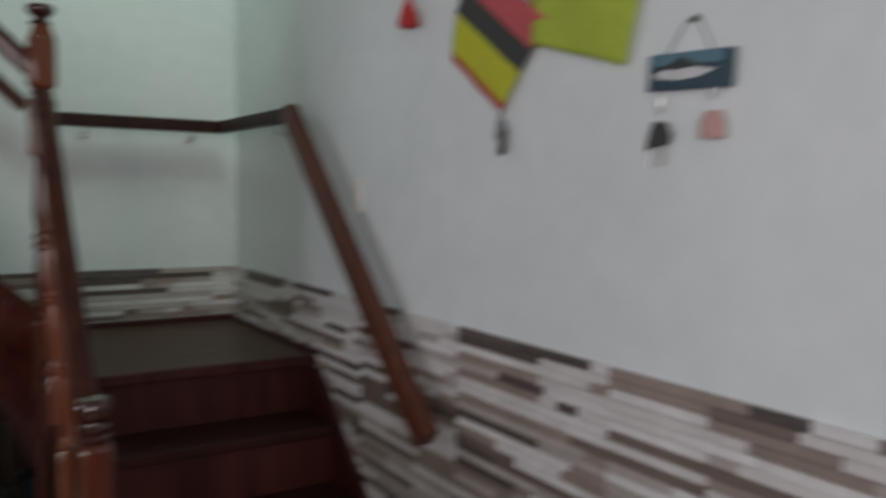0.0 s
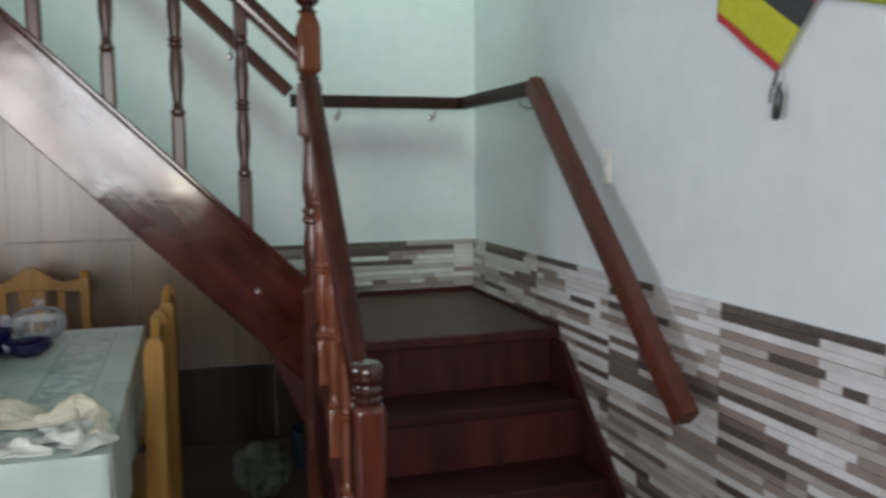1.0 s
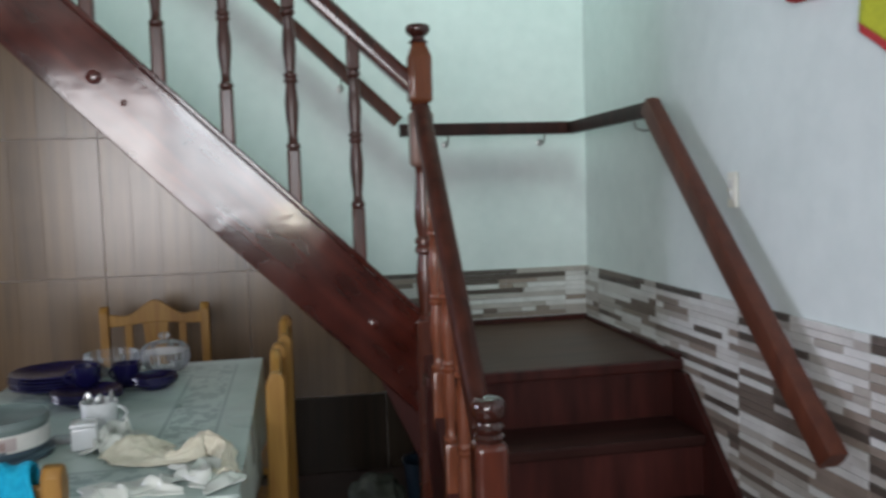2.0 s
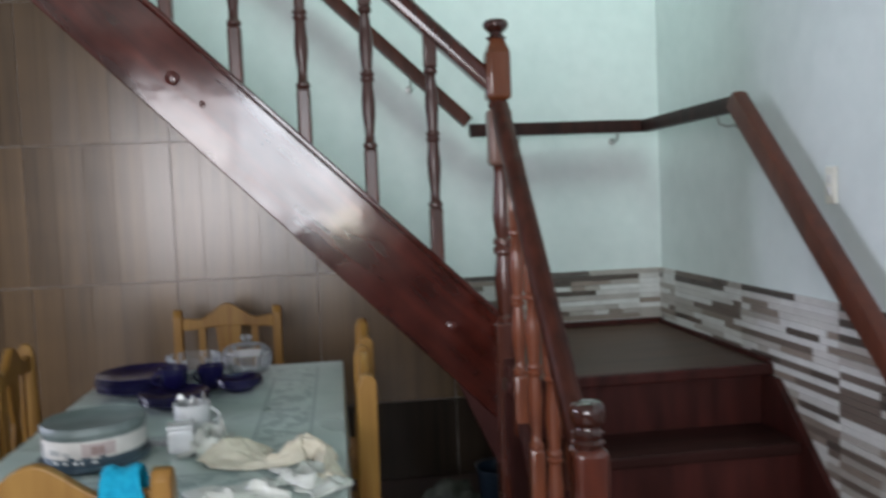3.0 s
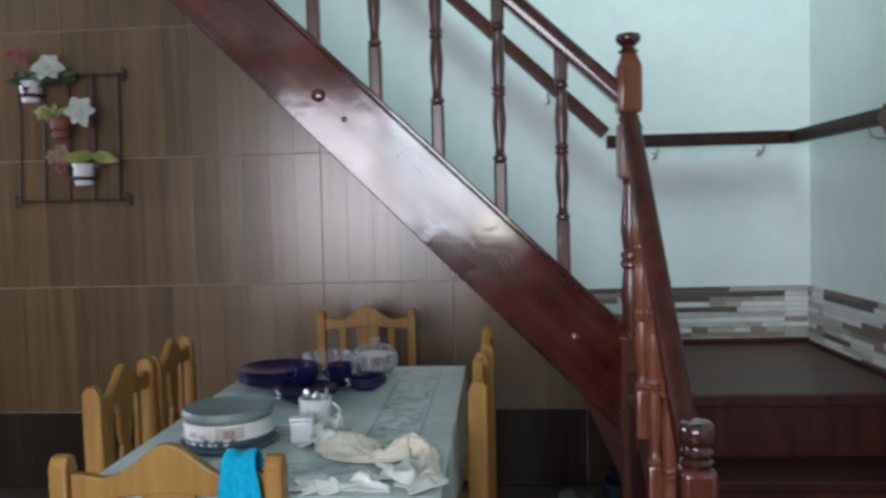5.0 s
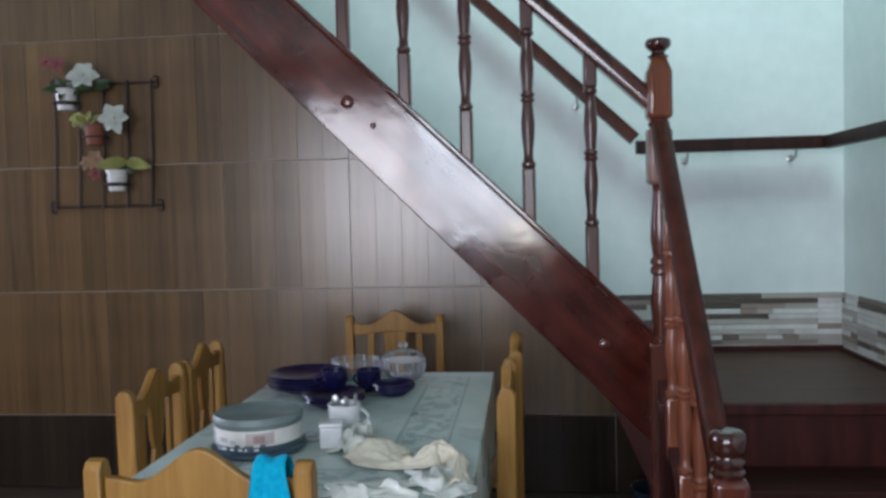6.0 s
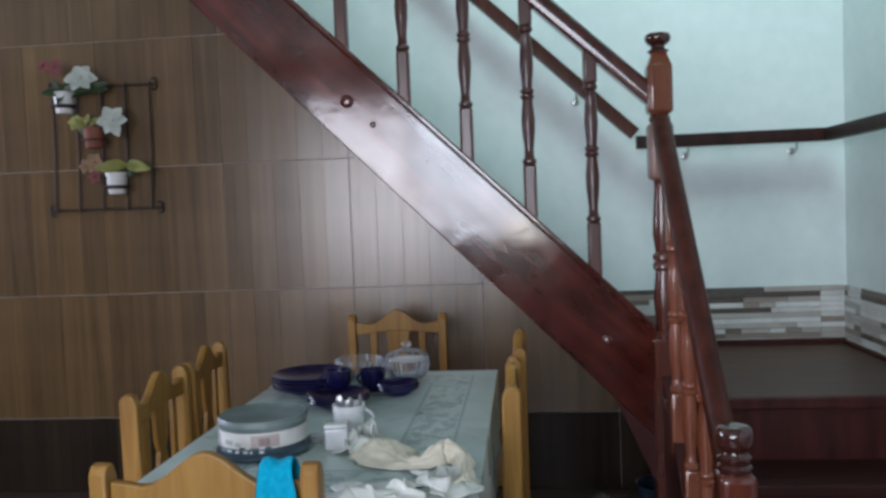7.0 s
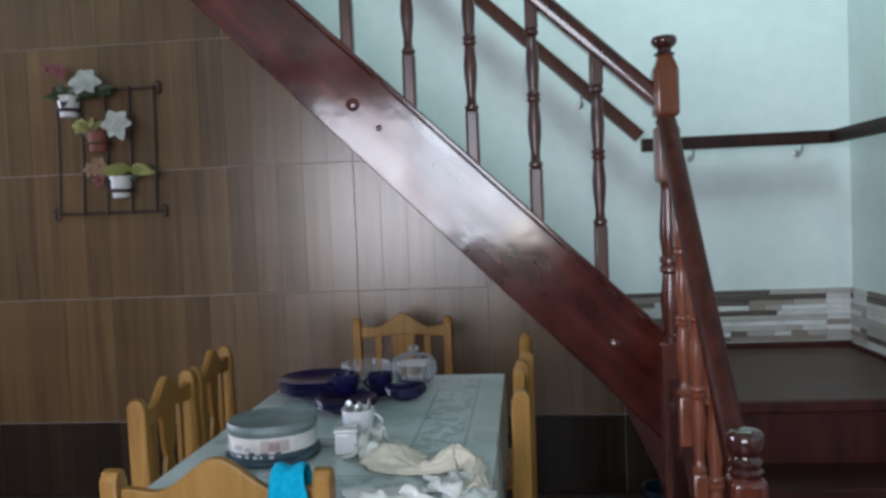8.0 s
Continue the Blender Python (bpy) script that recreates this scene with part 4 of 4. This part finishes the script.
lathe(bm, [(0.004, 0.09), (0.006, 0.04), (0.016, 0.02), (0.026, -0.012), (0.031, -0.035), (0.026, -0.045), (0.010, -0.05)], 18, pose(XW - 0.033, 2.49, 1.815))
single("bell_ornament", bm, FABRIC["red"], "small red bell-shaped ornament on the wall", "ornament")

# key holder with a painted landscape and two fobs
root = thing("key_holder", "small dark blue painted board with keys hanging below", "key holder", pose(XW - 0.010, 1.434, 1.523, 2.5, 0, 0))
KB = plain("dark_blue_paint", (0.025, 0.065, 0.095), 0.4)
bm = bmesh.new()
box(bm, -0.008, 0.008, -0.100, 0.100, -0.036, 0.036, 0.003)
part("board", bm, KB, root)
bm = bmesh.new()
prism(bm, [(0.086, -0.004), (0.060, 0.004), (0.03, 0.002), (-0.02, 0.006), (-0.07, -0.001), (-0.03, -0.014), (0.02, -0.018), (0.07, -0.014)], -0.0095, -0.0075, "x")
part("painted_water", bm, CHINA, root, "pale painted water")
bm = bmesh.new()
prism(bm, [(0.088, 0.004), (0.05, 0.011), (0.018, 0.028), (-0.02, 0.013), (-0.07, 0.006), (-0.02, 0.008), (0.03, 0.004)], -0.0095, -0.0075, "x")
part("painted_mountain", bm, FABRIC["grey"], root)
bm = bmesh.new()
prism(bm, [(0.0985, 0.012), (-0.085, 0.012), (-0.085, 0.034), (0.0985, 0.034)], -0.0088, -0.0075, "x")
part("painted_sky", bm, plain("painted_sky_blue", (0.10, 0.22, 0.28), 0.5), root)
bm = bmesh.new()
tube(bm, [(0, 0.060, 0.036), (0.004, 0.018, 0.098), (0.004, -0.010, 0.100), (0, -0.050, 0.036)], 0.0012, 6)
lathe(bm, [(0.008, 0), (0.008, 0.004), (0.003, 0.008)], 10, pose(0.0095, 0.004, 0.100, 0, -90, 0))
part("cord", bm, FABRIC["grey"], root)
for y, top, mt, outline in ((0.066, -0.105, FABRIC["grey"], [(-0.016, 0.026), (0.012, 0.030), (0.022, 0.006), (0.030, -0.030), (0.010, -0.022), (-0.022, -0.018), (-0.030, 0.0)]),
                            (-0.064, -0.080, plain("pale_pink_felt", (0.60, 0.36, 0.34), 0.8), [(-0.014, 0.022), (0.014, 0.022), (0.024, 0.0), (0.022, -0.030), (-0.026, -0.030), (-0.026, 0.0)])):
    bm = bmesh.new()
    tube(bm, [(-0.004, y, -0.034), (-0.004, y + 0.004, top * 0.6), (-0.003, y, top + 0.024)], 0.0035, 6)
    keyring = part("key_chain", bm, STEEL, root)
    bm = bmesh.new()
    prism(bm, [(y + a, top + b - 0.020) for a, b in outline], -0.008, 0.004, "x", 0.003)
    part("key_fob", bm, mt, keyring)
bm = bmesh.new()
tube(bm, [(-0.002, 0.080, -0.150), (-0.002, 0.088, -0.190)], 0.004, 6)
tube(bm, [(-0.002, 0.055, -0.145), (-0.002, 0.050, -0.185)], 0.004, 6)
part("key", bm, STEEL, root)

# ---- flower rack on the back wall ----
IRON = plain("dark_wrought_iron", (0.045, 0.028, 0.020), 0.65)
LEAF = material("dark_green_leaf", (0.020, 0.045, 0.016), (0.05, 0.085, 0.03), 0.5, (20, 20, 20), bump=0.1, blotch=0.3, blotch_scale=10)
LIME = material("yellow_green_leaf", (0.26, 0.27, 0.07), (0.38, 0.39, 0.12), 0.5, (20, 20, 20), bump=0.1, blotch=0.3, blotch_scale=12)
PETAL = material("white_silk_petal", (0.46, 0.51, 0.45), (0.56, 0.61, 0.55), 0.7, (30, 30, 30), bump=0.1, blotch=0.2, blotch_scale=20)
ROSE = material("faded_rose_petal", (0.15, 0.045, 0.045), (0.24, 0.075, 0.07), 0.7, (30, 30, 30), bump=0.1, blotch=0.3, blotch_scale=20)
PEACH = material("peach_petal", (0.22, 0.13, 0.075), (0.30, 0.19, 0.11), 0.7, (30, 30, 30), bump=0.1, blotch=0.3, blotch_scale=20)
TERRA = plain("terracotta", (0.22, 0.075, 0.045), 0.7)
YF = Y_BACK - 0.04
rack = thing("flower_rack", "dark wrought-iron wall rack with five upright bars", "plant rack", pose(-1.895, Y_BACK - 0.012, 1.34))
RB = pose(-1.895, Y_BACK - 0.012, 1.34).inverted()


def rack_part(name, bm, mat):
    bmesh.ops.transform(bm, matrix=RB, verts=bm.verts[:])
    return part(name, bm, mat, rack)


for i in range(5):
    x = -2.145 + i * 0.119
    bm = bmesh.new()
    tube(bm, [(x - 0.01, YF, 1.356), (x + 0.004, YF, 1.62), (x + 0.008, YF, 1.955)], 0.0055, 8)
    rack_part("upright_bar", bm, IRON)
for z, x0, x1 in ((1.366, -2.175, -1.645), (1.945, -2.15, -1.645)):
    bm = bmesh.new()
    tube(bm, [(x0, YF + 0.012, z), (x1, YF + 0.012, z)], 0.006, 8)
    rack_part("cross_bar", bm, IRON)
    for x, s in ((x0, -1), (x1, 1)):
        for up in (-1, 1):
            bm = bmesh.new()
            tube(bm, [(x + s * 0.013 * math.sin(q * 0.5), YF + 0.012, z + up * 0.013 * (1 - math.cos(q * 0.5))) for q in range(0, 9)], 0.0055, 6)
            rack_part("scroll", bm, IRON)
for x, z in ((-2.05, 1.80), (-1.91, 1.635), (-1.812, 1.418)):
    bm = bmesh.new()
    tube(bm, [(x + 0.056 * math.cos(radians(a)), YF - 0.062 + 0.056 * math.sin(radians(a)), z + 0.05) for a in range(-190, 171, 20)], 0.004, 6)
    rack_part("pot_ring", bm, IRON)
for z in (1.366, 1.945):
    for x in (-2.13, -1.68):
        bm = bmesh.new()
        tube(bm, [(x, YF + 0.012, z), (x, Y_BACK - 0.011, z)], 0.005, 6)
        rack_part("wall_fixing", bm, IRON)


def leaf(bm, at, way, length, width, droop=0.3):
    """A pointed leaf or petal with a folded midrib."""
    way = Vector(way).normalized()
    side = way.cross(Vector((0.1, -1, 0.15))).normalized()
    n = side.cross(way).normalized()
    spine, lo, hi = [], [], []
    for i in range(7):
        t = i / 6
        c = Vector(at) + way * length * t + n * (-droop * length * t * t) + Vector((0, 0, -droop * 0.4 * length * t * t))
        w = width * math.sin(math.pi * min(1, t * 0.92 + 0.06)) ** 0.8
        spine.append(bm.verts.new(c))
        lo.append(bm.verts.new(c + side * w / 2 + n * w * 0.15))
        hi.append(bm.verts.new(c - side * w / 2 + n * w * 0.15))
    for i in range(6):
        bm.faces.new((lo[i], lo[i + 1], spine[i + 1], spine[i]))
        bm.faces.new((spine[i], spine[i + 1], hi[i + 1], hi[i]))


def pot(x, z, mat, label, band):
    root = thing("flower_pot", label, "flower pot", pose(x, YF - 0.062, z))
    bm = bmesh.new()
    lathe(bm, [(0.036, 0), (0.038, 0.003), (0.048, 0.088), (0.051, 0.090), (0.051, 0.098), (0.045, 0.098), (0.042, 0.080), (0.002, 0.078)], 28)
    part("pot", bm, mat, root)
    if band:
        bm = bmesh.new()
        lathe(bm, [(0.0408, 0.022), (0.0425, 0.024), (0.0432, 0.031), (0.0415, 0.033)], 28)
        part("band", bm, IRON, root, "thin dark band")
    return root


def bloom(root, at, r, mat, petals, seed, face=(0, -1, 0.1), name="flower"):
    """A star flower: each petal stands out from the middle."""
    rr = random.Random(seed)
    f = Vector(face).normalized()
    u = f.cross(Vector((0, 0, 1))).normalized()
    w = u.cross(f)
    bm = bmesh.new()
    for i in range(petals):
        a = 2 * math.pi * i / petals + rr.uniform(-0.15, 0.15)
        leaf(bm, at, u * math.cos(a) + w * math.sin(a) + f * 0.35, r * rr.uniform(0.85, 1.1), r * 0.80, 0.25)
    lathe(bm, [(0.001, 0), (0.006, 0.003), (0.005, 0.012), (0.001, 0.015)], 8, Matrix.Translation(at) @ f.to_track_quat("Z", "Y").to_matrix().to_4x4())
    part(name, bm, mat, root, smooth=180)


def foliage(root, at, count, length, mat, seed, spread=1.0, up=0.6):
    rr = random.Random(seed)
    bm = bmesh.new()
    for i in range(count):
        a = rr.uniform(0, 2 * math.pi)
        leaf(bm, at, (math.cos(a) * spread, -0.25 + 0.35 * math.sin(a), up * rr.uniform(-0.2, 1.2)), length * rr.uniform(0.6, 1.1), length * 0.38, 0.35)
    part("foliage", bm, mat, root, smooth=180)


p1 = pot(-2.045, 1.815, WHITE, "white pot with artificial lilies on the wall rack", True)
foliage(p1, (0, 0, 0.09), 16, 0.10, LEAF, 1)
foliage(p1, (0.13, 0, 0.10), 8, 0.10, LEAF, 2, up=0.5)
bloom(p1, (0.108, -0.035, 0.155), 0.070, PETAL, 6, 1, (0.2, -1, 0.2))
bloom(p1, (-0.03, -0.01, 0.215), 0.045, ROSE, 6, 2)
bloom(p1, (-0.085, -0.01, 0.225), 0.035, ROSE, 5, 3)
p2 = pot(-1.91, 1.650, TERRA, "brown terracotta pot with silk flowers on the rack", False)
foliage(p2, (0, 0, 0.09), 12, 0.09, LEAF, 5)
foliage(p2, (-0.02, -0.02, 0.10), 9, 0.08, LIME, 6, up=0.7)
bloom(p2, (0.113, -0.035, 0.118), 0.070, PETAL, 6, 5, (0.1, -1, 0.0))
bloom(p2, (-0.068, -0.03, 0.120), 0.036, LIME, 6, 6)
p3 = pot(-1.812, 1.433, WHITE, "white pot with faded silk flowers on the rack", True)
foliage(p3, (0, 0, 0.09), 10, 0.075, LEAF, 8, up=0.9)
foliage(p3, (0.062, -0.02, 0.130), 6, 0.14, LIME, 9, up=0.1)
bloom(p3, (-0.09, -0.02, 0.150), 0.05, PEACH, 6, 8)
bloom(p3, (-0.135, -0.02, 0.135), 0.035, PEACH, 5, 9)
bloom(p3, (-0.10, -0.01, 0.085), 0.035, ROSE, 5, 10)

# ---- wood-look tiles of the back wall, five narrow planks to a tile ----
rnd = random.Random(5)
PT = 0.009


def plank_mesh(h, mat):
    bm = bmesh.new()
    box(bm, -0.0598, 0.0598, -PT, 0.0, 0.0, h, 0.0009, seg=1)
    return mesh_of("plank", bm, mat, 0)


def plank_top(x):
    """Where the wood-look tiling gives way to paint, along the stair."""
    xs = 0.04 + (x - 0.04) / 1.32
    z = (string_top(xs) + string_bottom(xs)) / 2
    return 1.3 + 1.32 * (z - 1.3)


shared = {}
x = -1.335 - 0.6 * 4
while x < 0.55:
    for p in range(5):
        px = x + 0.06 + p * 0.12
        lim = min(Z_CEIL, plank_top(px)) if px < 0.55 else 0.4
        for z0, z1 in ((0.0, 0.355), (0.3585, 0.9555), (0.9585, 1.5555), (1.5585, 2.1555), (2.1585, 2.75)):
            h = round(min(z1, lim) - z0, 3)
            if px < X_LEFT + 0.06 or h < 0.05:
                continue
            h = round(h, 2) if h < round(z1 - z0, 3) else h
            key = (h, z0 == 0.0)
            if key not in shared:
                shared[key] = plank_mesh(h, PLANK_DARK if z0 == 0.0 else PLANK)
            put_part("plank", shared[key], pose(px + 0.0012 * (2 - p) / 2, Y_BACK - 0.003, z0, rnd.uniform(-0.05, 0.05), 0, rnd.uniform(-0.35, 0.35)), wall_back)
    x += 0.6
bm = bmesh.new()
for i in range(36):
    xx = -3.735 + i * 0.12
    box(bm, xx, xx + 0.12, Y_BACK - 0.006, Y_BACK - 0.001, 0, min(Z_CEIL, plank_top(xx + 0.06)) if xx < 0.5 else 0.4)
part("tile_joints", bm, GROUT, wall_back, smooth=0)

# ---- strip stone wainscot ----
LENS = (0.07, 0.12, 0.19, 0.27, 0.36)
SH = 0.3 / 13


def strip_mesh(length, mat):
    bm = bmesh.new()
    box(bm, 0, length - 0.0012, -0.010, 0.0, 0.0, SH - 0.0012, 0.0014, seg=1)
    return mesh_of("strip", bm, mat, 0)


BARS = {(kind, q): strip_mesh(q, mats[0]) for kind, mats in STONES.items() for q in LENS}
BARS.update({("dark", q): strip_mesh(q, STONE_DARK) for q in LENS})


def strips(parent, lo, length, z0, z1, base, nearest, seed):
    """Rows of stone bars along local x of base, from lo to length: coloured rows between pale ones, in tiles 0.6 long.
    Those inside nearest become parts, the others one joined piece of each sort."""
    r = random.Random(seed)
    rest = {"mixed": bmesh.new(), "light": bmesh.new()}
    count, rows = 0, round((z1 - z0) / SH)
    for row in range(rows):
        for tile in range(math.ceil(length / 0.6)):
            at = 0.0
            kind = "mixed" if (row + tile * 2) % 5 in (0, 2) else "light"
            while at < 0.5995:
                some = [q for q in LENS if q <= 0.6 - at + 1e-6]
                q = r.choices(some, [1 + 3 * (w > 0.15) for w in some])[0] if some else 0
                if not some or 1e-6 < 0.6 - at - q < 0.05:
                    q = 0.6 - at
                a, b = max(lo, tile * 0.6 + at), min(length, tile * 0.6 + at + q)
                at += q
                proud = r.uniform(0.0, 0.004)
                sort = ("light" if kind == "mixed" else "mixed") if r.random() < 0.30 else kind
                if b - a < 0.01:
                    continue
                m = base @ pose(a, -proud, z0 + row * SH)
                whole = q in LENS and abs(b - a - q) < 1e-6
                if row == rows - 1 and r.random() < 0.7 and whole:
                    put_part("strip", BARS["dark", q], m, parent)
                elif whole and count < 255 and nearest(a, row):
                    put_part("strip", BARS[sort, q], m, parent)
                    count += 1
                else:
                    for v in box(rest[sort], 0, b - a - 0.0012, -0.010, 0.0, 0.0, SH - 0.0012):
                        v.co = m @ v.co
    for sort, bm in rest.items():
        tagged(part("strips", bm, STONES[sort][1], parent, "small pale stone strips" if sort == "light" else "small brown and grey stone strips", smooth=0), kind="stuff")


strips(wall_right, 0.428, 4.6, 0.0, 0.9, pose(X_RIGHT - 0.001, 4.627, 0.007, 0, 0, -90), lambda a, row: 1.75 < a < 3.5 and row > 18, 3)
strips(wall_back, 0.22, 1.303, 0.6, 0.9, pose(0.15, Y_BACK - 0.001, 0.007), lambda a, row: a > 0.3, 7)
